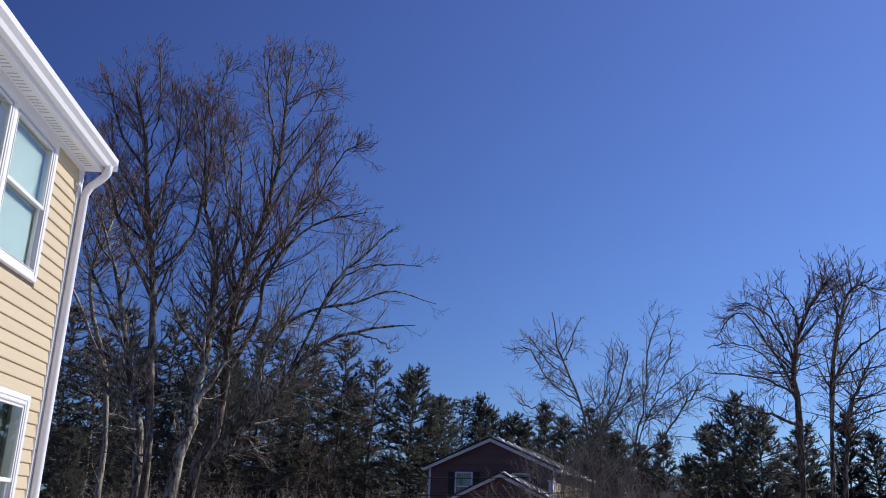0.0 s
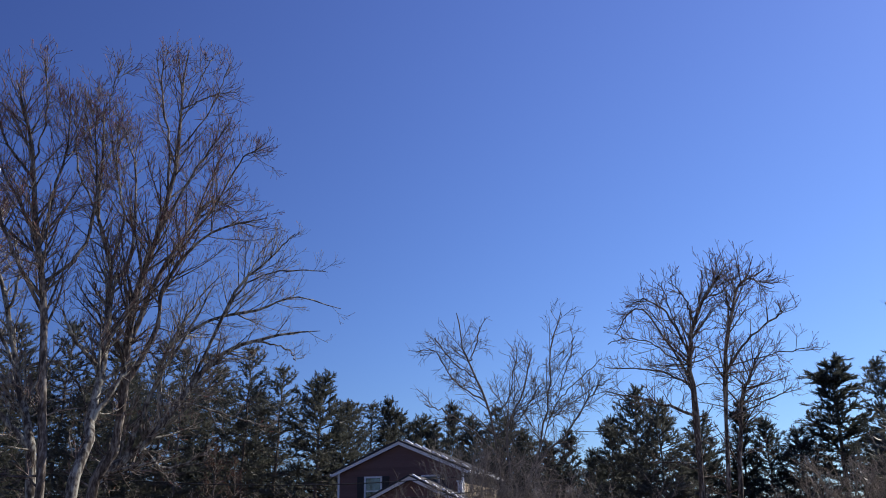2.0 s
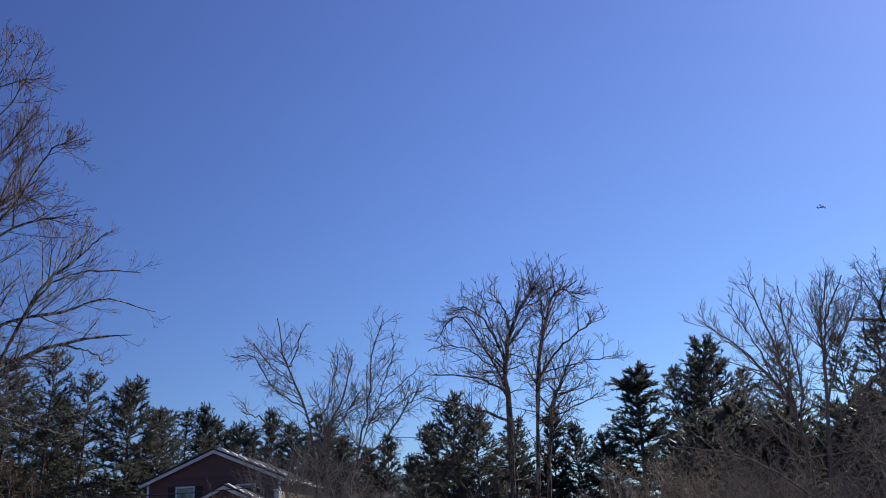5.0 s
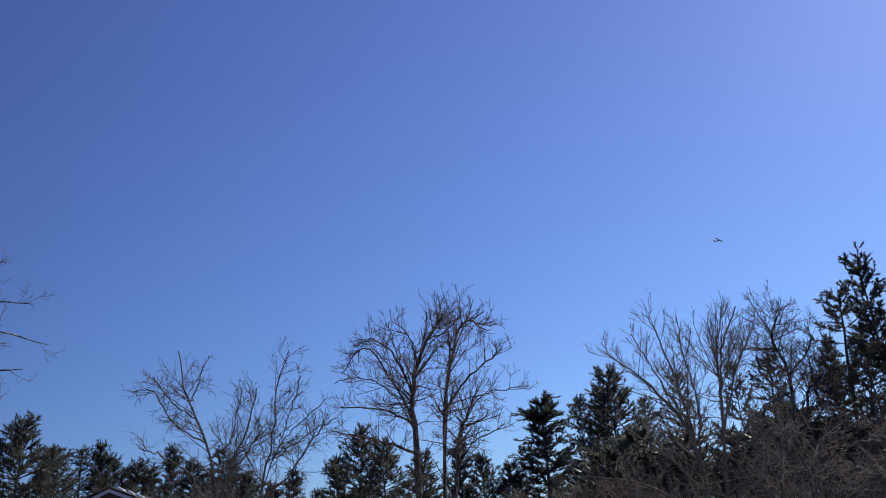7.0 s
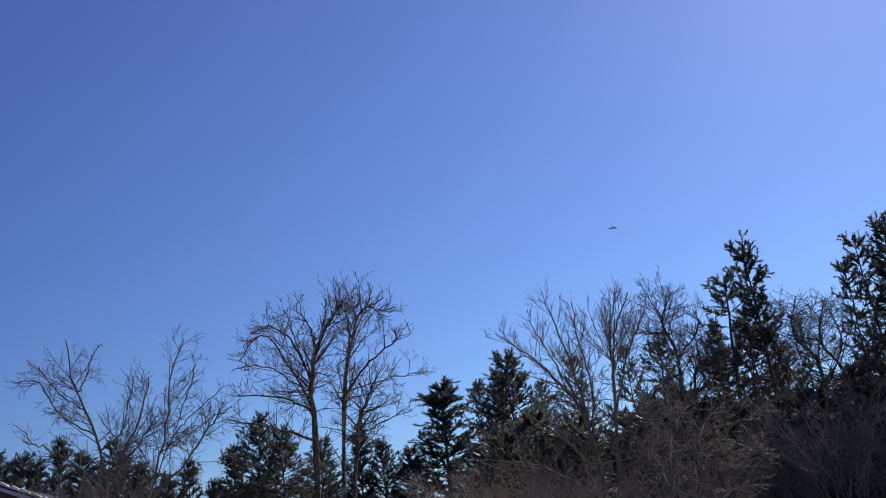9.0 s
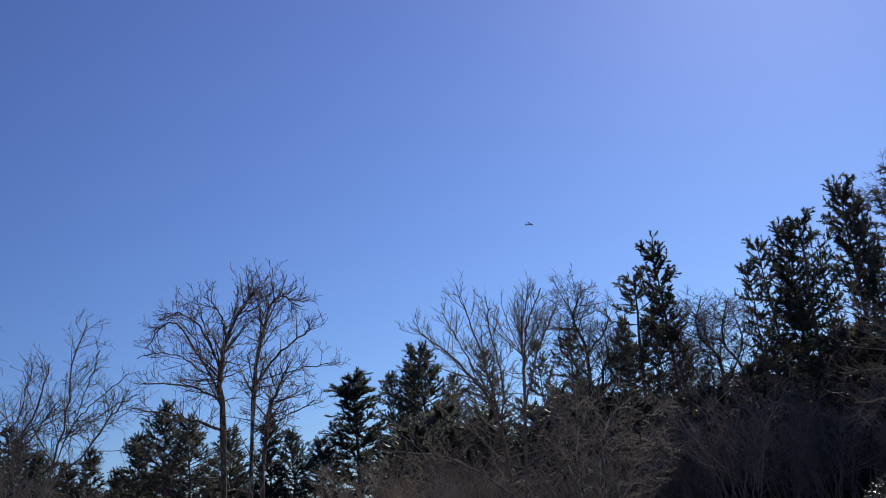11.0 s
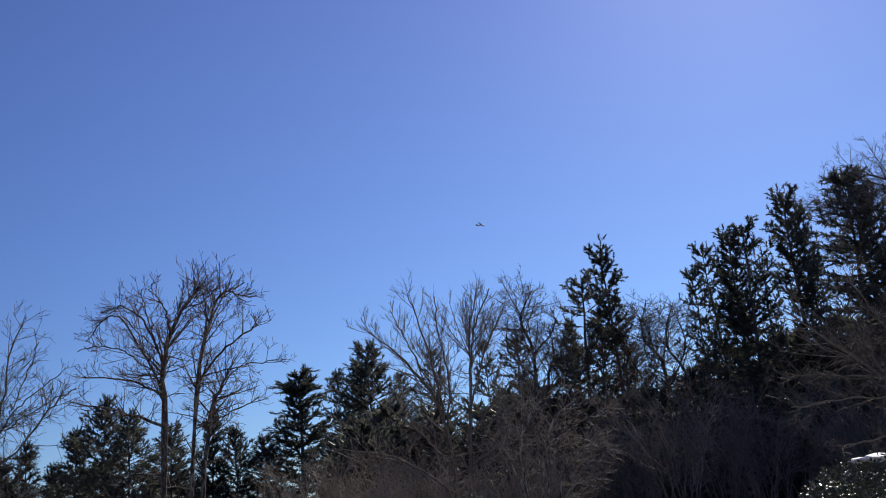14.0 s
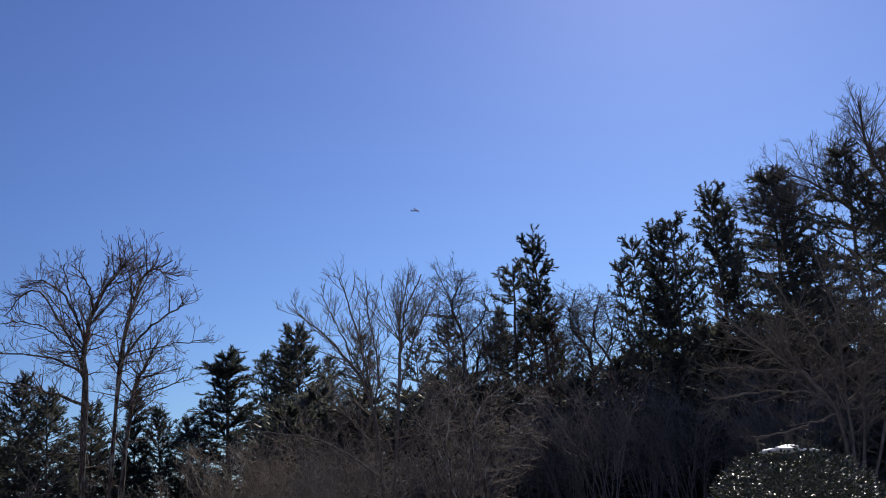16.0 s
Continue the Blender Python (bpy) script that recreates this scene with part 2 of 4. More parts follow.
def tubes(P, R, sides):
    """Tapered tubes round polylines P (count, points, 3) with radii R (count, points)."""
    N, n = R.shape
    T = np.gradient(P, axis=1)
    T /= np.linalg.norm(T, axis=2, keepdims=True) + 1e-9
    ref = np.where(np.abs(T[:, :1, 2:3]) > 0.8, np.array([1.0, 0.13, 0.0]), np.array([0.1, 0.05, 1.0]))
    A = np.cross(T, ref)
    A /= np.linalg.norm(A, axis=2, keepdims=True) + 1e-9
    B = np.cross(T, A)
    ang = np.arange(sides) * 2 * np.pi / sides
    V = P[:, :, None] + R[:, :, None, None] * (np.cos(ang)[:, None] * A[:, :, None] + np.sin(ang)[:, None] * B[:, :, None])
    idx = np.arange(N * n * sides).reshape(N, n, sides)
    nxt = np.roll(idx, -1, axis=2)
    F = np.stack([idx[:, :-1], nxt[:, :-1], nxt[:, 1:], idx[:, 1:]], -1).reshape(-1, 4)
    return V.reshape(-1, 3), F


def sprout(P, R, count, rng, start, spread, reach, lift, wobble, points, thick=0.6, tip=0.003, longest=9.0, end=1.0, flat=1.0, least=0.0):
    """Side shoots from polylines: count a parent, leaving it at an angle and bending upwards."""
    N, n = R.shape
    L = np.linalg.norm(np.diff(P, axis=1), axis=2).sum(1)
    who = np.repeat(np.arange(N), count) if np.isscalar(count) else np.repeat(np.arange(N), count)
    M = len(who)
    t = start + (end - start) * rng.random(M) ** 0.85
    s = t * (n - 1)
    i = np.minimum(s.astype(int), n - 2)
    w = (s - i)[:, None]
    root = P[who, i] * (1 - w) + P[who, i + 1] * w
    rad = R[who, i] * (1 - w[:, 0]) + R[who, i + 1] * w[:, 0]
    T = P[who, i + 1] - P[who, i]
    T /= np.linalg.norm(T, axis=1, keepdims=True) + 1e-9
    side = rng.normal(size=(M, 3))
    side[:, 2] *= flat
    side -= (side * T).sum(1, keepdims=True) * T
    side /= np.linalg.norm(side, axis=1, keepdims=True) + 1e-9
    a = np.radians(spread * (0.65 + 0.7 * rng.random(M)))[:, None]
    way = T * np.cos(a) + side * np.sin(a)
    way[:, 2] += lift * 0.3
    length = np.minimum(np.minimum(L[who], 7.0) * reach * (1.08 - 0.9 * t) * (0.5 + 0.8 * rng.random(M)), longest)
    length = np.maximum(length, least * (0.6 + 0.8 * rng.random(M)))
    step = (length / (points - 1))[:, None]
    out = [root]
    for k in range(points - 1):
        way = way / (np.linalg.norm(way, axis=1, keepdims=True) + 1e-9)
        out.append(out[-1] + way * step)
        way = way + rng.normal(size=(M, 3)) * wobble
        way[:, 2] += lift / points
    C = np.stack(out, 1)
    r0 = np.maximum(rad * thick, tip)[:, None]
    f = np.linspace(0, 1, points)[None] ** 0.9
    return C, r0 * (1 - f) + tip * f


def shoots_for(P, per_metre, least, most):
    """How many shoots each line bears, by its length."""
    return np.clip((np.linalg.norm(np.diff(P, axis=1), axis=2).sum(1) * per_metre).round(), least, most).astype(int)


def smooth_line(points, n, rng, wobble=0.05):
    """A bent line of n points through a few, with a slight unevenness."""
    p = np.array(points, float)
    ext = np.vstack([2 * p[0] - p[1], p, 2 * p[-1] - p[-2]])
    out = []
    for s in np.linspace(0, len(p) - 1 - 1e-6, n):
        i, u = int(s), s - int(s)
        a, b, c, d = ext[i:i + 4]
        out.append(0.5 * (2 * b + (c - a) * u + (2 * a - 5 * b + 4 * c - d) * u * u + (3 * b - a - 3 * c + d) * u ** 3))
    out = np.array(out)
    shake = rng.normal(size=out.shape) * wobble
    shake[0] = 0
    return out + shake


def around(az, dist, z=0.0):
    """A place by its bearing from where the camera's bearer stands, facing back to there: local x is across, local y away."""
    a = radians(az)
    return pose(dist * math.sin(a), dist * math.cos(a), z, 0, 0, -az)


def ground_height(x, y):
    """The land falls away ahead and stays level on the right."""
    d, az = math.hypot(x, y), math.degrees(math.atan2(x, y))
    fall = min(1, max(0, (d - 14) / 30))
    share = min(1, max(0, (52 - abs(az)) / 22))
    fall = fall * fall * (3 - 2 * fall)
    return -1.5 * fall * share + 0.12 * noise.noise((x * 0.08, y * 0.08, 0)) * min(1, d / 12)


def bare_tree(az, dist, limbs, radius, label, bark, twig, seed, density=2.2, reach=0.5, lift=0.55, spread=46, twigs=(7, 4), depth=0.5, buds=0, tip=0.0042, name="bare_tree", category="tree", group="", longest=2.6, low=2.0, forking=0.68, clear=0.2, bud_from=0.0, fine=(0.35, 0.18), bud=0.011):
    """A leafless tree: limbs are bent lines of (across, height above datum) with random depth, which bear branches, sprays and twigs."""
    rng = np.random.default_rng(seed)
    m = around(az, dist)
    z0 = ground_height(m.translation.x, m.translation.y) - 0.05
    m.translation.z = z0
    tree = thing(name, m, label, category, group)
    lines, rads, far = [], [], []
    for k, limb in enumerate(limbs):
        pts = [(u, 0.0, h - z0) for u, h in limb]
        if limb[0][1] < 3.0 and k in (0,) or limb[0][1] < 1.9:
            pts[0] = (pts[0][0] * 0.6, 0.0, 0.0)
            v0, r0 = 0.3 * (rng.random() - 0.5), radius * (1 if k == 0 else 0.8)
        elif k == 0:
            v0, r0 = 0.0, radius
        else:
            allp, allr = np.vstack(lines), np.concatenate(rads)
            j = np.argmin(((allp - np.array(pts[0])) ** 2 * np.array([1, 0.05, 1])).sum(1))
            pts[0], r0 = tuple(allp[j]), allr[j] * forking
            v0 = allp[j][1]
        pts[-1] = tuple(a + 0.9 * (b - a) for a, b in zip(pts[-2], pts[-1]))
        span = math.hypot(pts[-1][0] - pts[0][0], pts[-1][2] - pts[0][2])
        v1 = v0 + (rng.random() * 2 - 1) * depth * span * 0.6
        line = [(p[0], v0 + (v1 - v0) * (i / (len(pts) - 1)) ** 1.2, p[2]) for i, p in enumerate(pts)]
        P = smooth_line(line, 18, rng, 0.02)
        f = np.linspace(0, 1, 18)
        lines.append(P)
        rads.append((r0 * (1 - f) ** 0.85 + 0.014 * f) * (1 + 0.09 * rng.normal(size=18)))
    for k, (P, R) in enumerate(zip(lines, rads)):
        v, f = tubes(P[None], R[None], 10 if R[0] > 0.1 else 7)
        part_mesh("trunk" if k == 0 else "limb", mesh_of("limb", [(v, f)], bark, True), tree)
    A, AR = np.stack(lines), np.stack(rads)
    span = np.linalg.norm(np.diff(A, axis=1), axis=2).sum(1)
    c1 = np.maximum(3, (span * density)).astype(int)
    B, BR = sprout(A, AR, c1, rng, clear, spread, reach, lift, 0.04, 7, 0.45, tip * 1.8, longest, 0.97, least=min(0.9, max(0.4, 0.1 * float(span.mean()))))
    S, SR = sprout(A, AR, np.maximum(2, span * low).astype(int), rng, 0.06, 72, 0.2, 0.05, 0.14, 7, 0.3, tip * 1.4, 1.4, 0.6, least=0.4)
    B, BR = np.concatenate([B, S]), np.concatenate([BR, SR])
    C, CR = sprout(B, BR, shoots_for(B, twigs[0] * 0.72, 3, 16), rng, 0.1, spread, 0.48, lift * 1.1, 0.05, 5, 0.6, tip * 1.3, 1.4, 0.97, least=fine[0])
    D, DR = sprout(C, CR, shoots_for(C, twigs[1] * 1.9, 2, 9), rng, 0.15, spread * 0.9, 0.55, lift * 2.4, 0.04, 2, 0.75, tip * 0.9, 0.6, 0.97, least=fine[1])
    part_mesh("branching", mesh_of("branching", [tubes(B, BR, 4)], bark, True), tree, kind="stuff")
    part_mesh("crown", mesh_of("crown", [tubes(C, CR, 3), tubes(D, DR, 3)], twig, True), tree, kind="stuff")
    if buds:
        shoot = np.concatenate([C[:, -2:], D])
        shoot = shoot[(rng.random(len(shoot)) < buds) & (shoot[:, 1, 2] > bud_from * (0.85 + 0.3 * rng.random(len(shoot))))]
        grow = np.stack([shoot[:, 0] * (1 - u) + shoot[:, 1] * u for u in (0.4, 0.75, 1.0)], 1)
        part_mesh("bud_haze", mesh_of("bud_haze", [tubes(grow, np.tile([0.4 * bud, 0.8 * bud, bud], (len(grow), 1)), 3)], BUD_RED), tree, "dark red swelling buds", kind="stuff")
    return tree


def plume_needles(P, rng, count, length, width, spread=0.42):
    """Needles all along shoots P (count, points, 3), slanting outwards and on, so that each shoot is a plume."""
    N, n = P.shape[:2]
    who = np.repeat(np.arange(N), count)
    M = len(who)
    t = (0.12 + 0.88 * rng.random(M) ** 0.75) * (n - 1) * 0.999
    i = t.astype(int)
    w = (t - i)[:, None]
    c = P[who, i] * (1 - w) + P[who, i + 1] * w
    d = P[who, i + 1] - P[who, i]
    d = d / (np.linalg.norm(d, axis=1, keepdims=True) + 1e-9) + rng.normal(size=(M, 3)) * spread
    d[:, 2] += 0.14
    d /= np.linalg.norm(d, axis=1, keepdims=True)
    s = np.cross(d, rng.normal(size=(M, 3)))
    s /= np.linalg.norm(s, axis=1, keepdims=True) + 1e-9
    l = (length * (0.6 + 0.7 * rng.random(M)))[:, None]
    V = np.stack([c - s * width / 2, c + s * width / 2, c + d * l], 1).reshape(-1, 3)
    return V, np.arange(3 * M).reshape(-1, 3)


def pine(m, H, crown, width, seed, label, shape="cone", gap=0.42, blades=18, lean=0.03, drop=0.15, group="pines", blade=(0.22, 0.04), plumes=3.2, turn_up=0.05, inner=20, rise=1.1, fuzz=0.42, plume=0.42, dead=0, foliage=None, kind_of="pine tree", name="pine_tree"):
    """A white pine: a straight trunk, whorls of boughs from the share crown of its height, each with plumes of needles. width: longest bough."""
    rng = np.random.default_rng(seed)
    tree = thing(name, m, label, kind_of, group)
    T = smooth_line([(0, 0, 0), (lean * H * 0.2, 0, H * 0.4), (lean * H, lean * H * 0.5, H)], 16, rng, 0.03)
    r0 = 0.008 * H + 0.05
    TR = r0 * (1 - np.linspace(0, 1, 16)) ** 0.75 + 0.012
    part_mesh("trunk", mesh_of("trunk", [tubes(T[None], TR[None], 8)], BARK_PINE, True), tree)
    z = H * crown
    root, way, length = [], [], []
    while z < H - 0.12:
        f = (z - H * crown) / (H * (1 - crown))
        if shape == "cone":
            reach = width * (1 - f) ** 0.6 * (0.8 + 0.35 * rng.random()) * min(1, 0.7 + 1.5 * f)
        elif shape == "broad":
            reach = width * (math.sin(math.pi * (0.3 + 0.69 * f)) ** 0.7) * (0.6 + 0.55 * rng.random())
        else:
            reach = width * (0.4 + 0.6 * math.sin(math.pi * (0.12 + 0.8 * f))) * (0.5 + 0.65 * rng.random())
        k = (5 if shape != "tuft" else 3) + int(rng.random() * 3)
        a0 = rng.random() * 6.28
        for j in range(k):
            a = a0 + j * 6.28 / k + rng.normal() * 0.3
            i = min(z + rng.normal() * 0.08, H - 0.05) / H * 15
            q = min(int(i), 14)
            root.append(T[q] * (1 - i + q) + T[q + 1] * (i - q))
            way.append((math.cos(a), math.sin(a), -drop + rise * f ** 3 + rng.normal() * 0.08))
            length.append(reach * (0.65 + 0.5 * rng.random()) + 0.2)
        z += gap * (0.7 + 0.7 * rng.random())
    root, way, length = np.array(root), np.array(way), np.array(length)
    out, w = [root], way / np.linalg.norm(way, axis=1, keepdims=True)
    for k in range(6):
        out.append(out[-1] + w * (length / 6)[:, None])
        w = w + rng.normal(size=w.shape) * 0.07
        w[:, 2] += turn_up
        w /= np.linalg.norm(w, axis=1, keepdims=True)
    B = np.stack(out, 1)
    BR = (0.008 + 0.010 * length)[:, None] * (1 - np.linspace(0, 1, 7))[None] ** 0.8 + 0.005
    C, CR = sprout(B, BR, np.maximum(3, length * plumes).astype(int), rng, 0.22, 46, 0.42, 0.18, 0.07, 4, 0.6, 0.004, 0.95, flat=0.4, least=plume)
    pieces = [tubes(B[:, ::2], BR[:, ::2], 3)]
    if dead:
        k = rng.integers(0, 9, dead)
        D0 = T[k + 1]
        a = rng.random(dead) * 6.28
        reach = 0.4 + 1.1 * rng.random(dead)
        D1 = D0 + np.stack([np.cos(a), np.sin(a), -0.15 + 0.2 * rng.random(dead)], 1) * reach[:, None]
        pieces.append(tubes(np.stack([D0, (D0 + D1) / 2 + rng.normal(size=D0.shape) * 0.06, D1], 1), np.tile([0.018, 0.012, 0.005], (dead, 1)), 3))
    part_mesh("bough_frame", mesh_of("bough_frame", pieces, BARK_PINE, True), tree, kind="stuff")
    part_mesh("foliage", mesh_of("foliage", [plume_needles(np.concatenate([C, B[:, 3:]]), rng, blades, *blade, fuzz), plume_needles(B[:, :5], rng, inner, 0.08 + blade[0], blade[1] * 2.2, 0.5)], foliage or NEEDLES), tree, kind="stuff")
    return tree


def standing(az, dist, size=(1, 1, 1), turn=0.0):
    m = around(az, dist)
    m.translation.z = ground_height(m.translation.x, m.translation.y) - 0.08
    return m @ pose(0, 0, 0, 0, 0, turn), size



# ---- the ground ----
def build_ground():
    rings = [0, 3, 6, 9, 12, 15, 18, 21, 24, 28, 32, 36, 40, 45, 50, 60, 75, 100, 150, 300, 800, 3000]
    spokes = 72
    bm = bmesh.new()
    mid = bm.verts.new((0, 0, ground_height(0, 0)))
    last = None
    for r in rings[1:]:
        ring = []
        for k in range(spokes):
            a = 2 * math.pi * k / spokes
            x, y = r * math.sin(a), r * math.cos(a)
            ring.append(bm.verts.new((x, y, ground_height(x, y))))
        for k in range(spokes):
            j = (k + 1) % spokes
            if last is None:
                bm.faces.new((mid, ring[j], ring[k]))
            else:
                bm.faces.new((last[k], last[j], ring[j], ring[k]))
        last = ring
    bmesh.ops.recalc_face_normals(bm, faces=bm.faces)
    for f in bm.faces:
        f.smooth = True
    me = bpy.data.meshes.new("ground")
    bm.to_mesh(me)
    bm.free()
    me.materials.append(GROUND)
    tagged(new("ground", me), "brown winter lawn and leaf litter under trees", "ground", kind="structure")


build_ground()


# ---- the cream house beside the camera ----
def double_hung(house, y0, y1, z0, z1, backing, name="window"):
    """One double-hung unit in a wall whose face is at x = 0; y0 < y1."""
    win = new(name)
    win.parent = house
    tagged(win, "white vinyl double-hung window")
    bm = bmesh.new()
    w = 0.032
    for a, b, c, d in ((y0, y0 + w, z0, z1), (y1 - w, y1, z0, z1), (y0 + w, y1 - w, z1 - w, z1), (y0 + w, y1 - w, z0, z0 + w)):
        box(bm, -0.09, 0.028, a, b, c, d, 0.004)
    part("window_frame", bm, WHITE_VINYL, win)
    mid = (z0 + z1) / 2
    for low, high, x in ((mid - 0.02, z1 - w, -0.008), (z0 + w, mid + 0.02, -0.042)):
        bm = bmesh.new()
        s = 0.034
        for a, b, c, d in ((y0 + w, y0 + w + s, low, high), (y1 - w - s, y1 - w, low, high), (y0 + w + s, y1 - w - s, high - s, high), (y0 + w + s, y1 - w - s, low, low + s)):
            box(bm, x, x + 0.032, a, b, c, d, 0.003)
        part("sash", bm, WHITE_VINYL, win)
        pane = box_part("pane", GLASS, win, x + 0.013, x + 0.019, y0 + w + s - 0.004, y1 - w - s + 0.004, low + s - 0.004, high - s + 0.004, 0)
        pane.visible_shadow = False
    if backing == "shade":
        box_part("roller_shade", BLIND, win, -0.062, -0.057, y0 + 0.035, y1 - 0.035, z0 + 0.03, z1 - 0.035, 0, "pale drawn roller shade, tinted teal for the sky reflected in the glass")
    elif backing == "unlit_sheet":
        # added sheet; its dark colour stands in for the unlit interior
        box_part("unlit_sheet", UNLIT_ROOM, win, -0.13, -0.12, y0 + 0.035, y1 - 0.035, z0 + 0.03, z1 - 0.035, 0, "dark sheet standing in for the unlit room")
    bm = bmesh.new()
    a0, a1, b0, b1, g = y0 + w, y1 - w, z0 + w, z1 - w, 0.011
    for a, b, c, d in ((a0, a0 + g, b0, b1), (a1 - g, a1, b0, b1), (a0 + g, a1 - g, b1 - g, b1), (a0 + g, a1 - g, b0, b0 + g)):
        box(bm, 0.0255, 0.031, a, b, c, d)
    part("screen_frame", bm, VENT, win, "thin grey insect screen frame")
    return win


def cream_house():
    m = pose(-3.81, 8.69, 0, 0, 0, 3.4)
    house = thing("house", m, "cream vinyl-sided two-storey house with white trim and gutter", "house")
    soffit, length, back = 4.98, 15.0, 8.0
    # openings along the wall: two mulled units above, one below, and more towards the other end
    holes = [(-2.74, -0.79, 3.60, 4.88), (-1.43, -0.435, 1.10, 2.50), (-7.4, -5.5, 3.60, 4.88), (-6.6, -5.6, 1.10, 2.50), (-11.5, -9.6, 3.60, 4.88), (-11.0, -10.0, 1.1, 2.5)]
    # sheathing as strips between the openings
    ys = sorted({-length, 0.0, *[h[0] for h in holes], *[h[1] for h in holes]})
    bm = bmesh.new()
    for a, b in zip(ys, ys[1:]):
        over = sorted((h[2], h[3]) for h in holes if h[0] <= a + 1e-6 and h[1] >= b - 1e-6)
        z = -0.3
        for lo, hi in over + [(soffit, soffit)]:
            if lo > z:
                box(bm, -0.15, -0.012, a, b, z, lo)
            z = hi
    part("wall", bm, SHEATHING, house)
    bm = bmesh.new()
    box(bm, -back, -back + 0.15, -length, 0, -0.3, soffit)
    box(bm, -back + 0.15, -0.15, -0.15, 0, -0.3, soffit)
    box(bm, -back + 0.15, -0.15, -length, -length + 0.15, -0.3, soffit)
    part("wall", bm, SIDING, house)
    # rooms behind the glass
    bm = bmesh.new()
    box(bm, -4.2, -4.1, -length + 0.2, -0.16, -0.2, soffit)
    box(bm, -4.1, -0.16, -length + 0.2, -0.16, 2.72, 2.82)
    part("inner_wall", bm, ROOM, house, "dim room behind the windows")
    # lapped courses
    lap = 0.118
    k, z = 0, 0.2
    while z < soffit - 0.02:
        top = min(z + lap, soffit)
        cuts = sorted((h[0] - 0.06, h[1] + 0.06) for h in holes if h[2] - 0.06 < top - 0.02 and h[3] + 0.06 > z + 0.02)
        a = -length
        for lo, hi in cuts + [(-0.075, -0.075)]:
            if lo - a > 0.02:
                prism("siding_board", SIDING, house, [(-0.011, z), (0.019, z), (0.020, z + 0.012), (0.003, top), (-0.011, top)], a, lo)
            a = hi
        z += lap
    # trim round the openings
    for y0, y1, z0, z1 in holes:
        bm = bmesh.new()
        t = 0.055
        for a, b, c, d in ((y0 - t, y0, z0 - t, z1 + t), (y1, y1 + t, z0 - t, z1 + t), (y0, y1, z1, z1 + t), (y0, y1, z0 - t, z0)):
            box(bm, -0.01, 0.036, a, b, c, d, 0.006)
        part("window_trim", bm, WHITE_VINYL, house)
        if y1 - y0 > 1.5:
            mid = (y0 + y1) / 2
            double_hung(house, y0, mid - 0.025, z0, z1, "unlit_sheet")
            double_hung(house, mid + 0.025, y1, z0, z1, "shade")
            box_part("mullion", WHITE_VINYL, house, -0.09, 0.034, mid - 0.025, mid + 0.025, z0, z1)
        else:
            double_hung(house, y0, y1, z0, z1, "unlit_sheet")
    # corner post, frieze, soffit, gutter
    bm = bmesh.new()
    box(bm, -0.09, 0.03, -0.075, 0.03, 0.1, soffit, 0.008)
    part("corner_post", bm, WHITE_VINYL, house)
    box_part("frieze_board", WHITE_VINYL, house, 0.003, 0.03, -length, -0.076, soffit - 0.05, soffit, 0.003)
    bm = bmesh.new()
    over = 0.2
    box(bm, 0, over, -length - 0.2, 0.08, soffit, soffit + 0.015)
    part("soffit", bm, WHITE_VINYL, house, "white vented vinyl soffit")
    slit = mesh_of("vent_slit", [(np.array([(x, y, z) for x in (0.05, 0.135) for y in (-0.007, 0.007) for z in (-0.003, 0.001)], float), [(0, 1, 3, 2), (4, 6, 7, 5), (0, 2, 6, 4), (1, 5, 7, 3), (0, 4, 5, 1), (2, 3, 7, 6)])], VENT)
    for i in range(130):
        part_mesh("vent_slit", slit, house).location = (0, -0.1 - 0.062 * i - 0.05 * (i // 6), soffit)
    box_part("fascia", WHITE_VINYL, house, over, over + 0.02, -length - 0.2, 0.085, soffit - 0.03, soffit + 0.17, 0.003)
    g = over + 0.022
    prism("gutter", WHITE_VINYL, house, [(g, soffit + 0.02), (g + 0.06, soffit + 0.02), (g + 0.075, soffit + 0.06), (g + 0.11, soffit + 0.095), (g + 0.115, soffit + 0.145), (g + 0.10, soffit + 0.145), (g + 0.095, soffit + 0.11), (g + 0.06, soffit + 0.05), (g + 0.01, soffit + 0.04), (g + 0.004, soffit + 0.145), (g, soffit + 0.145)], -length - 0.2, 0.09, label="white aluminium gutter")
    box_part("gutter_cap", WHITE_VINYL, house, g, g + 0.113, 0.09, 0.097, soffit + 0.02, soffit + 0.145, 0.003)
    # downspout with its elbow under the gutter
    path = [(g + 0.055, -0.02, soffit + 0.03), (g + 0.05, -0.015, soffit - 0.05), (g - 0.02, -0.01, soffit - 0.13), (0.12, 0.0, soffit - 0.2), (0.075, 0.0, soffit - 0.3), (0.07, 0.0, 3.0), (0.07, 0.0, 0.2)]
    P = smooth_line(path[:5], 14, np.random.default_rng(1), 0.0)
    P = np.vstack([P, [path[5]], [path[6]]])
    part_mesh("downspout", mesh_of("downspout", [tubes(P[None], np.full((1, len(P)), 0.042), 12)], WHITE_VINYL, True), house, "white downspout with a curved elbow")
    # roof: two slopes, ridge along the house
    top, edge = soffit + 2.2, soffit + 0.17
    prism("roof", SHINGLE, house, [(over + 0.06, edge), (-back / 2, top), (-back - over, edge), (-back - over, edge - 0.05), (-back / 2, top - 0.1), (over + 0.02, edge - 0.02)], -length - 0.2, 0.1)
    prism("gable_wall", SIDING, house, [(-0.16, soffit), (-back + 0.16, soffit), (-back / 2, top - 0.15)], -0.15, -0.02)


cream_house()


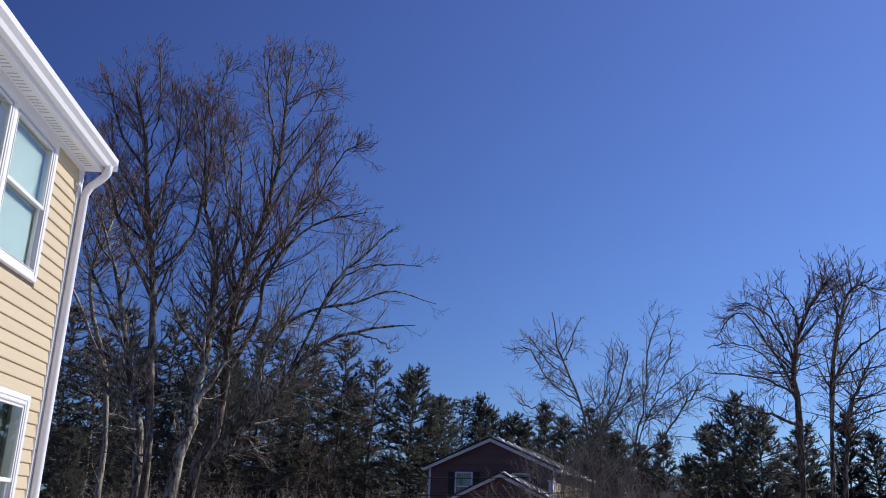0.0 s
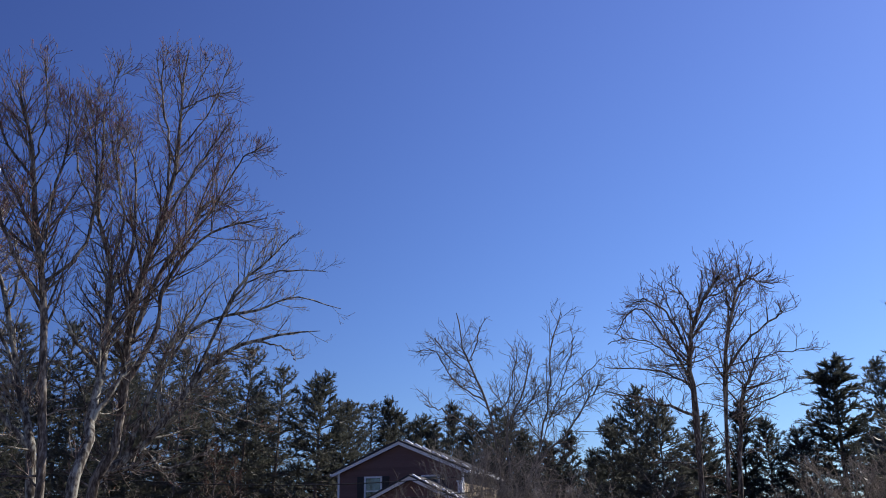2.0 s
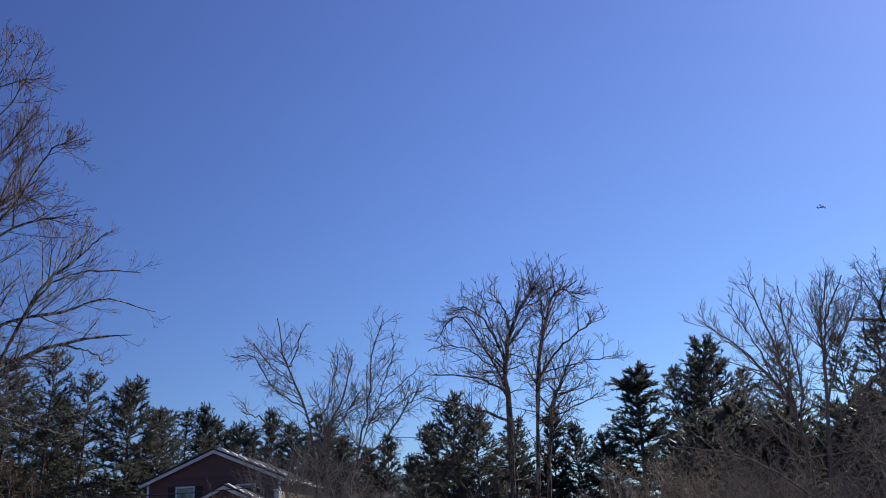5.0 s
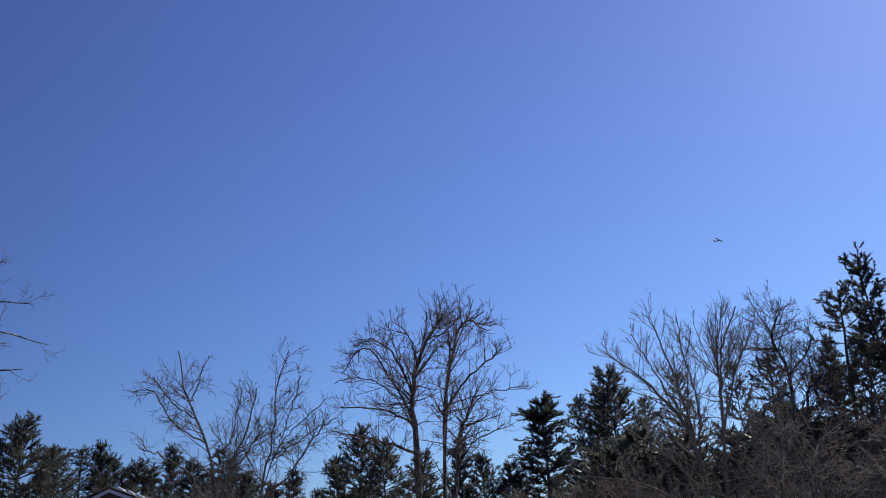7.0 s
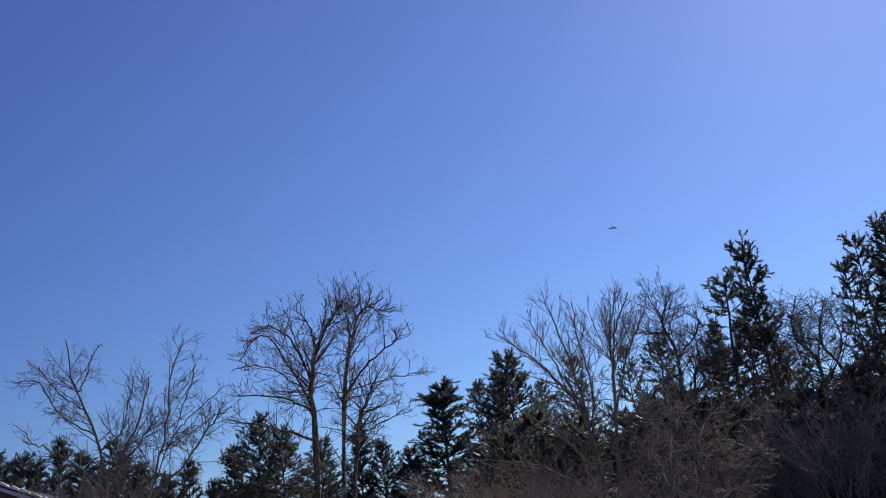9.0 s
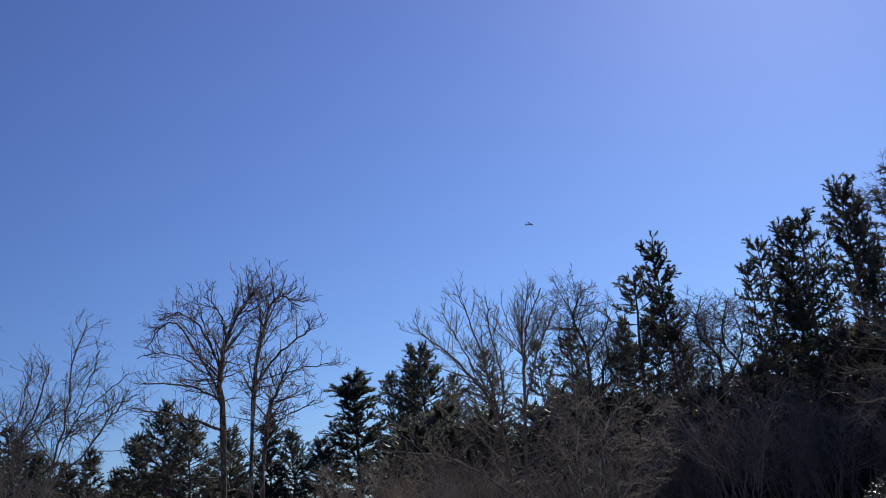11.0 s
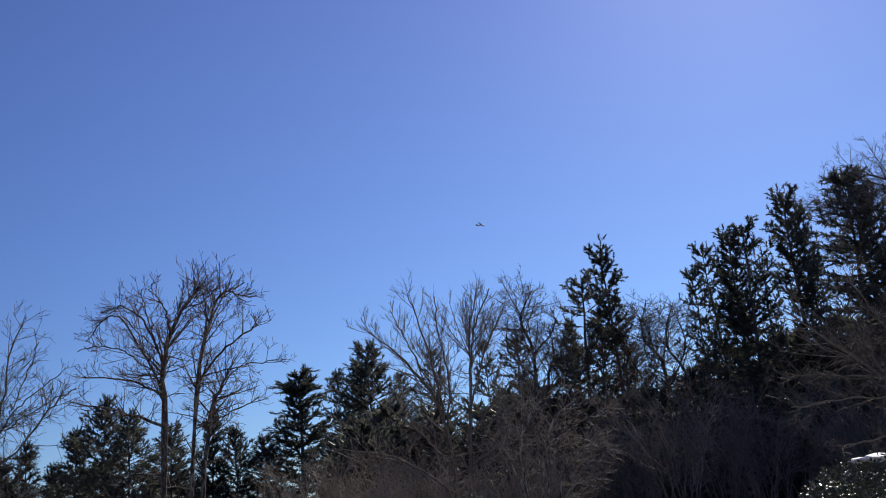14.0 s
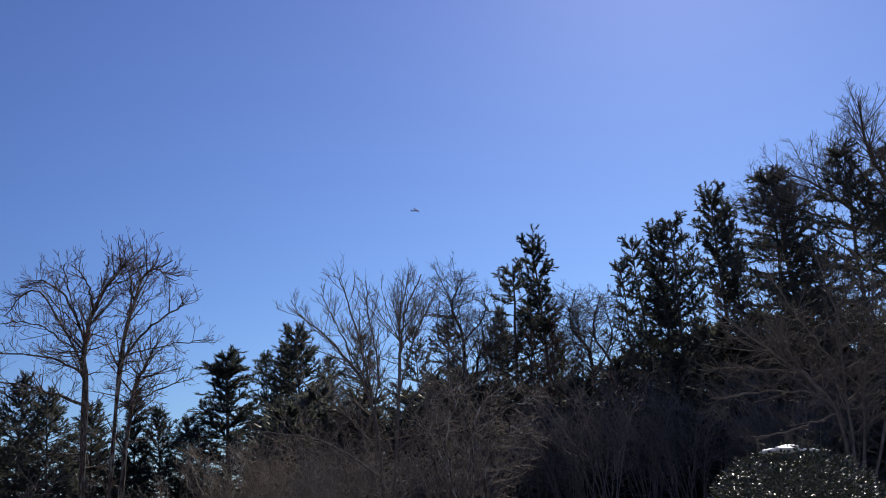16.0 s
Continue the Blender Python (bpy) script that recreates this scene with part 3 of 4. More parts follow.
# ---- the red-brown house across ----
def brown_house():
    m = pose(2.76, 44.7, 0, 0, 0, -20)
    z0 = ground_height(2.76, 44.7) - 0.3
    house = thing("house", m, "red-brown clapboard house with white rakes and traces of snow", "house")
    half, deep, eave, peak = 3.2, 9.0, 4.2, 5.58
    # gable wall faces the camera at local y = 0
    box_part("wall", SIDING_BROWN, house, -half + 0.1, half - 0.1, 0.02, deep, z0, eave - 0.05, 0)
    prism("gable_wall", SIDING_BROWN, house, [(-half + 0.1, eave - 0.05), (half - 0.1, eave - 0.05), (0, peak - 0.16)], 0.02, deep)
    lap, z = 0.15, z0 + 1.2
    while z < peak - 0.2:
        w = half - 0.1 if z + lap < eave else max(0.1, (half - 0.1) * (peak - 0.12 - z - lap) / (peak - eave))
        prism("clapboard", SIDING_BROWN, house, [(-0.012, z), (0.0, z), (0.0, z + lap), (-0.002, z + lap)], -w, w, "x")
        z += lap
    # right-hand wall: the sun on it is painted in with paler boards
    z = 1.5
    while z < eave - 0.1:
        prism("clapboard", SIDING_SUNLIT, house, [(half - 0.1, z), (half - 0.072, z), (half - 0.094, z + lap), (half - 0.1, z + lap)], 0.1, deep)
        z += lap
    for s in (-1, 1):
        box_part("corner_board", WHITE_VINYL, house, s * half - 0.1 if s > 0 else -half, half if s > 0 else -half + 0.1, -0.03, 0.1, z0, eave - 0.02, 0.005)
        slope = [(0, peak), (s * (half + 0.25), eave - 0.1), (s * (half + 0.25), eave - 0.25), (0, peak - 0.16)]
        prism("rake_board", WHITE_VINYL, house, slope, -0.22, -0.17)
        prism("soffit", WHITE_VINYL, house, [(0, peak - 0.02), (s * (half + 0.25), eave - 0.12), (s * (half + 0.25), eave - 0.16), (0, peak - 0.06)], -0.17, 0.0)
        prism("roof", SHINGLE, house, [(0, peak + 0.09), (s * (half + 0.3), eave - 0.02), (s * (half + 0.3), eave - 0.09), (0, peak + 0.005)], -0.26, deep + 0.2)
        box_part("gutter", WHITE_VINYL, house, s * (half + 0.3) - 0.06, s * (half + 0.3) + 0.06, -0.2, deep + 0.2, eave - 0.2, eave - 0.08, 0.01)
    # windows with shutters
    for x in (-1.35, 1.55):
        win = new("window")
        win.parent = house
        tagged(win, "white-framed double-hung window")
        bm = bmesh.new()
        for a, b, c, d in ((x - 0.46, x - 0.38, 2.55, 3.95), (x + 0.38, x + 0.46, 2.55, 3.95), (x - 0.38, x + 0.38, 3.87, 3.95), (x - 0.38, x + 0.38, 2.55, 2.63), (x - 0.38, x + 0.38, 3.23, 3.28)):
            box(bm, a, b, -0.07, 0.0, c, d, 0.004)
        part("window_frame", bm, WHITE_VINYL, win)
        for c, d in ((2.63, 3.23), (3.28, 3.87)):
            box_part("pane", GLASS, win, x - 0.38, x + 0.38, -0.035, -0.028, c, d, 0)
        box_part("roller_shade", BLIND, win, x - 0.37, x + 0.37, -0.022, -0.016, 3.22, 3.86, 0)
        # flat panel added on the wall, dark in place of a shadowy room
        box_part("unlit_panel", ROOM, win, x - 0.37, x + 0.37, -0.014, -0.004, 2.6, 3.9, 0)
        for s in (-1, 1):
            a = x + s * 0.47 if s > 0 else x - 0.82
            bm = box(bmesh.new(), a, a + 0.35, -0.05, -0.005, 2.55, 3.95, 0.005)
            for k in range(16):
                box(bm, a + 0.04, a + 0.31, -0.058, -0.048, 2.62 + k * 0.08, 2.66 + k * 0.08)
            part("shutter", bm, SHUTTER, house, "dark louvred shutter")
    # lower gabled wing in front
    wing = (1.5, 2.45, 2.55, 3.72)  # middle, half width, eave, peak
    x, h, e, p = wing
    front = -3.6
    box_part("wing_wall", SIDING_BROWN, house, x - h + 0.2, x + h - 0.2, front + 0.25, -0.02, z0, e - 0.05, 0)
    prism("wing_gable", SIDING_BROWN, house, [(x - h + 0.2, e - 0.05), (x + h - 0.2, e - 0.05), (x, p - 0.15)], front + 0.25, -0.02)
    for s in (-1, 1):
        prism("rake_board", WHITE_VINYL, house, [(x, p), (x + s * (h + 0.2), e - 0.1), (x + s * (h + 0.2), e - 0.24), (x, p - 0.15)], front, front + 0.05)
        prism("roof", SHINGLE, house, [(x, p + 0.08), (x + s * (h + 0.25), e - 0.03), (x + s * (h + 0.25), e - 0.1), (x, p + 0.005)], front - 0.04, -0.03)
    box_part("corner_post", WHITE_VINYL, house, half - 0.2, half + 0.02, -0.5, -0.3, z0, 3.55, 0.01, "white post with a cap")
    box_part("post_cap", WHITE_VINYL, house, half - 0.25, half + 0.07, -0.55, -0.25, 3.55, 3.63, 0.02)
    # snow left along the sunless edges of the roofs
    rng = random.Random(5)
    for (xa, za, xb, zb, ya, yb, n) in ((0.25, peak + 0.02, half + 0.25, eave + 0.02, -0.26, 0.12, 7), (x + 0.1, p + 0.03, x + h + 0.2, e, front - 0.04, front + 0.3, 6)):
        bm = bmesh.new()
        for i in range(n):
            f0, f1 = (i + 0.25 * rng.random()) / n, (i + 0.75 + 0.3 * rng.random()) / n
            p0, p1 = (xa + (xb - xa) * f0, za + (zb - za) * f0), (xa + (xb - xa) * f1, za + (zb - za) * f1)
            lift = 0.07 + 0.03 * rng.random()
            vs = [bm.verts.new(v) for v in ((p0[0], ya, p0[1] + 0.03), (p1[0], ya, p1[1] + 0.03), (p1[0], yb, p1[1] + 0.03), (p0[0], yb, p0[1] + 0.03), (p0[0] + 0.05, ya + 0.02, p0[1] + lift), (p1[0] - 0.05, ya + 0.02, p1[1] + lift), (p1[0] - 0.05, yb - 0.05, p1[1] + lift), (p0[0] + 0.05, yb - 0.05, p0[1] + lift))]
            for q in ((0, 1, 5, 4), (1, 2, 6, 5), (2, 3, 7, 6), (3, 0, 4, 7), (4, 5, 6, 7)):
                bm.faces.new([vs[k] for k in q])
        part("snow", bm, SNOW, house, "thin melting snow on the roof edge")


brown_house()

# ---- bare trees ----
BIG = "tall leafless maple with grey bark and red buds"
bare_tree(-17.3, 28, [[(0.0, 1.9), (-0.1, 3.5), (-0.3, 5.5), (-0.5, 7.9), (-1.0, 10.4), (-1.4, 12.9), (-1.8, 14.2), (-2.1, 15.1)], [(-0.6, 8.6), (0.3, 9.7), (0.6, 11.6), (0.4, 13.6), (0.0, 15.6)], [(-0.9, 10.1), (-0.6, 11.8), (-0.4, 13.4), (-0.5, 15.6)], [(-1.1, 11.4), (-2.2, 13.1), (-2.9, 15.2)], [(-1.3, 11.9), (-1.1, 13.8), (-1.3, 15.5)], [(-0.6, 7.9), (-1.5, 9.4), (-2.3, 11.2), (-3.0, 12.6)], [(-1.5, 13.2), (-2.5, 14.2), (-3.3, 14.3)], [(-0.7, 9.2), (-1.4, 10.9), (-2.2, 12.3), (-2.9, 13.8)]],
          0.15, BIG, BARK_DARK, TWIG_RED, 11, 3.2, reach=0.55, longest=2.6, spread=42, lift=0.45, depth=0.55, twigs=(5.4, 3.6), tip=0.0048, buds=0.75, low=1.1, clear=0.38, fine=(0.4, 0.26), bud=0.009, bud_from=10.5, group="maples beside the house")
bare_tree(-16.3, 27, [[(0.0, 1.9), (0.3, 2.9), (0.6, 4.0), (0.6, 5.0), (0.8, 6.7), (0.8, 8.2), (0.7, 10.0), (0.2, 11.7), (0.2, 13.6), (0.0, 16.5)], [(0.8, 8.6), (1.3, 10.1), (1.4, 11.8), (1.2, 14.0), (0.6, 15.7)], [(0.3, 11.3), (-0.5, 13.1), (-0.8, 14.8), (-0.8, 16.0)], [(0.3, 13.2), (0.6, 14.9), (0.4, 16.3)], [(0.7, 9.9), (1.0, 11.4), (0.6, 13.3), (0.8, 14.7)], [(0.7, 5.8), (-0.1, 7.1), (-0.6, 8.1)], [(0.6, 4.5), (1.3, 5.9), (1.9, 6.6)], [(0.2, 12.8), (0.2, 15.0), (0.5, 16.7)], [(0.2, 12.4), (-0.5, 14.7), (-0.4, 16.7)]],
          0.18, BIG, BARK_LICHEN, TWIG_RED, 13, 3.2, reach=0.55, longest=2.6, spread=42, lift=0.45, depth=0.55, twigs=(5.4, 3.6), tip=0.0048, buds=0.75, low=1.1, clear=0.38, fine=(0.4, 0.26), bud=0.009, bud_from=10.5, group="maples beside the house")
bare_tree(-15.2, 30, [[(0.0, 2.0), (0.3, 2.9), (0.8, 3.8), (0.9, 5.6), (0.9, 7.6), (1.1, 9.1), (1.6, 11.2), (1.9, 13.3), (1.9, 15.3), (2.0, 17.6)], [(1.0, 7.5), (1.6, 9.4), (2.6, 11.5), (3.4, 12.9), (4.6, 12.8)], [(1.7, 11.5), (1.7, 13.7), (1.3, 15.9), (1.2, 17.8)], [(1.9, 13.5), (2.8, 15.2), (3.4, 16.9)], [(2.7, 11.6), (3.3, 13.7), (4.0, 15.4)], [(0.9, 6.0), (1.7, 7.6), (1.9, 9.2), (3.1, 10.9), (5.1, 11.6)], [(2.0, 9.8), (3.1, 11.8), (4.1, 13.9), (4.6, 14.2)], [(2.0, 14.9), (2.8, 15.9), (4.0, 16.5)], [(2.0, 15.5), (2.6, 16.8), (2.9, 17.5)], [(1.7, 11.3), (2.5, 13.0), (3.6, 14.9)]],
          0.19, BIG, BARK_DARK, TWIG_RED, 14, 3.2, reach=0.55, longest=2.6, spread=42, lift=0.45, depth=0.55, twigs=(5.4, 3.6), tip=0.0048, buds=0.75, low=1.1, clear=0.38, fine=(0.4, 0.26), bud=0.009, bud_from=10.5, group="maples beside the house")
bare_tree(-17.5, 28.5, [[(0.0, 2.1), (-0.3, 3.7), (-0.8, 5.5), (-1.2, 7.2), (-1.7, 9.0), (-2.3, 10.6), (-2.7, 12.0)], [(-1.0, 6.5), (-1.9, 7.9), (-2.6, 9.2), (-2.9, 10.3)], [(-0.5, 4.2), (-1.7, 5.3), (-2.9, 6.0)], [(-1.3, 7.9), (-1.3, 9.6), (-1.8, 11.4)], [(-0.8, 5.5), (-2.0, 6.3), (-2.7, 5.7)], [(-0.9, 6.2), (0.1, 6.6), (0.9, 5.7), (1.2, 4.7)], [(-1.8, 9.3), (-2.8, 10.7), (-3.6, 12.7), (-4.1, 14.3)]],
          0.14, "leafless maple with lichened grey-green bark", BARK_LICHEN, TWIG_GREY, 12, 2.0, reach=0.5, longest=2.8, spread=44, lift=0.3, twigs=(5, 3.4), buds=0.15, low=1.6, group="maples beside the house")
bare_tree(-13.9, 30.4, [[(-0.7, 1.0), (-0.5, 2.3), (0.0, 3.4), (1.1, 4.3), (2.3, 6.1), (3.5, 7.5), (5.1, 8.2), (7.2, 8.6)], [(0.8, 5.0), (1.5, 7.3), (2.8, 8.5), (4.6, 9.1), (5.9, 9.7), (7.9, 9.4)], [(2.5, 6.4), (3.6, 9.4), (4.7, 10.7), (5.6, 11.7)], [(3.1, 8.6), (4.2, 10.0), (5.8, 10.4), (6.8, 10.3)], [(4.7, 8.1), (5.7, 7.7), (6.0, 7.2)], [(1.0, 5.5), (2.5, 5.6), (4.1, 5.2), (5.3, 4.9)], [(0.6, 4.2), (1.8, 3.5), (3.4, 4.2)], [(3.8, 9.7), (4.5, 11.1), (5.1, 11.9)], [(1.6, 7.5), (2.4, 9.2), (3.5, 10.7)], [(0.5, 4.0), (1.2, 6.1), (2.0, 7.7), (3.0, 9.8)]],
          0.2, "leafless maple with long low limbs and pale twigs", BARK_LICHEN, TWIG_GREY, 18, 2.4, reach=0.45, longest=2.4, spread=42, lift=0.4, twigs=(5, 3.4), buds=0.12, low=1.4, fine=(0.4, 0.24), group="maples beside the house")
bare_tree(-19.7, 31, [[(0, 1), (-0.3, 5.1), (-1.4, 9.1), (-1.1, 12.2), (-3.2, 16.3)], [(-0.6, 6.2), (-2.1, 9.2), (-2.6, 13)]],
          0.11, BIG, BARK_MAPLE, TWIG_RED, 15, 3.2, reach=0.55, longest=2.6, spread=42, lift=0.45, depth=0.55, twigs=(5.4, 3.6), tip=0.0048, buds=0.75, low=1.1, clear=0.38, fine=(0.4, 0.26), bud=0.009, bud_from=10.5, group="maples beside the house")
bare_tree(11.3, 24, [[(-0.3, 1.0), (-0.6, 2.4), (-0.8, 4.3), (-1.2, 5.5), (-1.5, 6.2), (-1.7, 7.5)], [(0.0, 1.0), (0.1, 2.4), (0.5, 3.7), (0.8, 5.1), (0.9, 6.2), (1.3, 7.7)], [(-1.1, 4.7), (-1.8, 5.4), (-2.3, 6.2), (-2.8, 6.2)], [(-1.2, 5.4), (-1.8, 5.9), (-2.4, 6.7)], [(-0.1, 1.0), (-0.4, 3.6), (-0.2, 4.4), (0.1, 5.1), (0.4, 6.3)], [(-0.8, 4.3), (-0.3, 4.9), (0.0, 6.4)],
                     [(0.4, 3.4), (0.9, 4.6), (1.5, 5.3), (2.2, 5.9)], [(0.2, 1.2), (0.3, 2.8), (1.2, 3.9), (1.7, 4.6), (2.2, 5.2)], [(0.7, 4.4), (1.1, 5.1), (1.6, 6.7)], [(-1.4, 5.9), (-1.2, 6.3), (-1.0, 6.9)], [(-0.8, 3.4), (-1.8, 4.4), (-2.7, 4.8)], [(-0.7, 4.0), (-0.2, 4.1), (0.7, 5.4)], [(0.6, 4.1), (1.3, 4.7), (2.6, 5.4)]],
          0.042, "small many-stemmed leafless tree with greenish bark", BARK_GREY, TWIG_DIM, 21, 2.8, reach=0.34, lift=0.22, spread=50, twigs=(6.5, 3.4), longest=1.4, depth=0.4)
bare_tree(22.0, 27, [[(0.0, 1.0), (0.0, 4.9), (0.0, 6.1), (0.2, 7.1), (0.8, 8.0), (1.1, 8.3)], [(0.0, 5.5), (-0.3, 6.1), (-0.7, 6.9), (-1.4, 7.8), (-2.2, 7.0)], [(0.0, 6.1), (-0.5, 7.4), (-1.1, 7.9), (-1.6, 7.7)], [(0.2, 7.0), (0.0, 7.9), (-0.4, 8.4)], [(0.8, 1.0), (0.9, 4.8), (1.0, 6.1), (1.3, 7.4), (1.7, 8.1), (2.3, 7.6)], [(1.0, 5.7), (1.7, 6.6), (2.6, 7.2), (2.6, 7.2)]] + [[(0.9, 4.7), (1.9, 4.8), (2.8, 5.2)], [(1.0, 5.8), (2.2, 6.1), (3.3, 6.3)], [(1.2, 1.0), (1.3, 4.6), (1.7, 5.7), (2.2, 6.9)], [(0.0, 5.3), (-1.1, 5.9), (-2.5, 6.1)], [(0.0, 4.6), (-1.0, 4.9), (-2.6, 5.3)], [(0.2, 7.3), (1.2, 8.0), (1.5, 8.2)], [(-0.3, 6.1), (-1.4, 6.8), (-2.4, 6.7)], [(0.3, 7.1), (0.5, 7.9), (0.6, 8.6)], [(0.1, 6.3), (-0.4, 7.4), (-0.6, 8.4)], [(-0.1, 6.6), (-0.9, 7.4), (-1.3, 8.0)], [(0.9, 6.4), (1.2, 7.4), (1.1, 8.4)]],
          0.1, "two-stemmed leafless tree with dark twigs and rusty buds", BARK_DARK, TWIG_RED, 22, 3.4, reach=0.34, lift=0.3, spread=46, twigs=(5.0, 3.4), buds=0.5, longest=1.4, depth=0.5, low=2.6, forking=0.52, tip=0.0048, bud=0.009, bud_from=4.5)
bare_tree(39.6, 26, [[(0.0, 1.0), (-0.1, 3.6), (-1.0, 5.6), (-2.5, 7.2)], [(-0.0, 2.9), (-0.3, 5.2), (-0.6, 6.7), (-1.0, 8.1)], [(0.1, 3.5), (0.1, 5.1), (-0.1, 6.5), (-0.1, 7.7)], [(0.1, 1.0), (0.7, 4.7), (0.8, 6.4), (1.2, 7.9)],
                     [(0.6, 4.4), (1.3, 6.0), (2.0, 7.3)], [(0.7, 5.0), (1.0, 6.6), (1.6, 7.7)], [(-0.2, 4.4), (-0.9, 6.0), (-1.6, 7.7)], [(0.4, 3.4), (1.6, 4.6), (2.8, 5.6)], [(0.2, 2.3), (-0.9, 3.7), (-2.5, 5.1)], [(0.3, 2.4), (1.8, 3.3), (3.5, 3.0)], [(-0.1, 2.2), (-1.6, 3.0), (-3.4, 3.4)], [(0.4, 3.0), (1.4, 4.0), (2.6, 4.4)]],
          0.07, "vase-shaped leafless maple with pale grey stems", BARK_GREY, TWIG_GREY, 23, 3.2, reach=0.38, lift=0.5, spread=42, twigs=(7, 4), longest=1.9, depth=0.5, tip=0.004)
bare_tree(67.3, 22, [[(0.0, 0.3), (-0.1, 2.5), (-0.9, 3.6), (-1.7, 4.4), (-2.4, 5.2)], [(0.1, 0.3), (0.2, 2.7), (0.3, 4.5), (0.1, 6.2)], [(0.1, 0.6), (0.6, 2.9), (1.1, 4.6), (1.4, 6.4)], [(0.1, 1.0), (1.2, 2.8), (2.4, 4.6), (3.2, 5.6)], [(-0.3, 2.7), (-1.4, 3.0), (-2.7, 2.9)], [(-0.1, 2.2), (-1.0, 2.1), (-2.0, 2.0)],
                     [(-0.6, 3.3), (-1.8, 3.6), (-3.0, 3.7)], [(0.2, 3.2), (-0.5, 4.6), (-1.0, 5.8)], [(0.8, 3.6), (0.6, 5.0), (0.8, 6.4)], [(-0.2, 2.5), (-0.9, 4.3), (-1.4, 5.6)]],
          0.05, "spreading leafless dogwood with level sprays of twigs", BARK_GREY, TWIG_DIM, 24, 4.6, reach=0.42, lift=0.1, spread=46, twigs=(8, 4.4), longest=1.6, tip=0.0028, depth=0.6, forking=0.52, low=3.0)
bare_tree(45.0, 24, [[(0.0, 0.6), (0.0, 2.1), (0.5, 3.0), (1.3, 2.9), (2.1, 2.5)], [(0.1, 0.6), (0.5, 1.9), (1.0, 2.6), (1.8, 2.8)], [(-0.1, 0.6), (-0.5, 2.4), (-0.2, 3.5), (0.6, 4.3)], [(-0.1, 0.8), (-0.7, 2.4), (-1.3, 3.4)], [(0.1, 0.9), (0.6, 1.6), (1.4, 1.7)], [(0.0, 1.6), (0.3, 3.1), (1.2, 4.1)], [(0.0, 1.7), (-0.7, 2.9), (-0.9, 4.2)], [(0.3, 2.7), (1.2, 3.4), (2.0, 3.5)]],
          0.035, "low arching leafless tree with pale tan twigs", BARK_LICHEN, TWIG_TAN, 28, 3.4, reach=0.4, lift=0.05, spread=50, twigs=(6.5, 3.4), longest=1.4, tip=0.0036, depth=0.5)
bare_tree(69.2, 38, [[(0.9, 0.0), (1.9, 9.8), (1.4, 12.0), (1.3, 13.8)], [(1.9, 9.3), (0.4, 11.6), (-0.8, 13.2)], [(1.7, 8.7), (-0.1, 11.2), (-2.2, 12.8)], [(1.6, 8.4), (-0.6, 10.4), (-2.8, 11.8)], [(1.8, 10.2), (0.8, 12.4), (0.3, 14.0)], [(1.5, 8.0), (-1.6, 9.6), (-3.6, 10.4)], [(1.8, 9.6), (2.9, 11.8), (3.4, 13.4)], [(1.7, 9.0), (-0.6, 11.8), (-2.6, 13.4)], [(1.4, 8.4), (-1.8, 11.0), (-3.6, 12.6)]],
          0.14, "tall leafless oak with crooked limbs behind the pines", BARK_GREY, TWIG_GREY, 25, 3.0, reach=0.6, longest=3.4, spread=50, lift=0.3)
bare_tree(52.4, 42, [[(0.0, 1.0), (0.6, 6.2), (-0.2, 8.1), (0.3, 9.7)], [(0.5, 5.4), (1.6, 7.4), (1.3, 9.6)], [(0.5, 4.9), (-0.8, 7.1), (-1.0, 8.8)]],
          0.1, "crooked leafless oak among the pines", BARK_DARK, TWIG_DIM, 26, 4.0, reach=0.6, spread=60, lift=0.12, longest=2.4, twigs=(7, 4), tip=0.0055)
bare_tree(44.2, 40, [[(0.0, 1.0), (0.7, 7.3), (0.3, 9.1), (1.0, 10.5)], [(0.8, 7.5), (1.8, 8.9), (1.7, 9.9)], [(0.7, 6.5), (-0.4, 8.0), (-0.3, 9.6)]],
          0.1, "leafless oak among the pines", BARK_DARK, TWIG_DIM, 27, 4.0, reach=0.6, spread=58, lift=0.15, longest=2.4, twigs=(7, 4), tip=0.0055)
bare_tree(46.2, 43, [[(0.0, 1.0), (-0.3, 6.0), (0.2, 8.0), (0.1, 9.6)], [(-0.2, 5.0), (-1.3, 7.2), (-1.6, 9.0)], [(-0.2, 5.6), (0.9, 7.4), (1.2, 9.0)]],
          0.1, "thin leafless oak with a rounded twiggy crown", BARK_DARK, TWIG_DIM, 29, 4.0, reach=0.6, spread=58, lift=0.15, longest=2.4, twigs=(7, 4), tip=0.0055)
bare_tree(54.0, 40, [[(0.0, 1.0), (0.4, 5.4), (-0.3, 7.4), (0.2, 9.2)], [(0.3, 4.6), (1.3, 6.6), (1.0, 8.6)], [(0.3, 5.0), (-1.1, 6.6), (-1.3, 8.4)]],
          0.1, "bent leafless oak with interlaced twigs", BARK_DARK, TWIG_DIM, 30, 4.0, reach=0.6, spread=62, lift=0.1, longest=2.4, twigs=(7, 4), tip=0.0055)


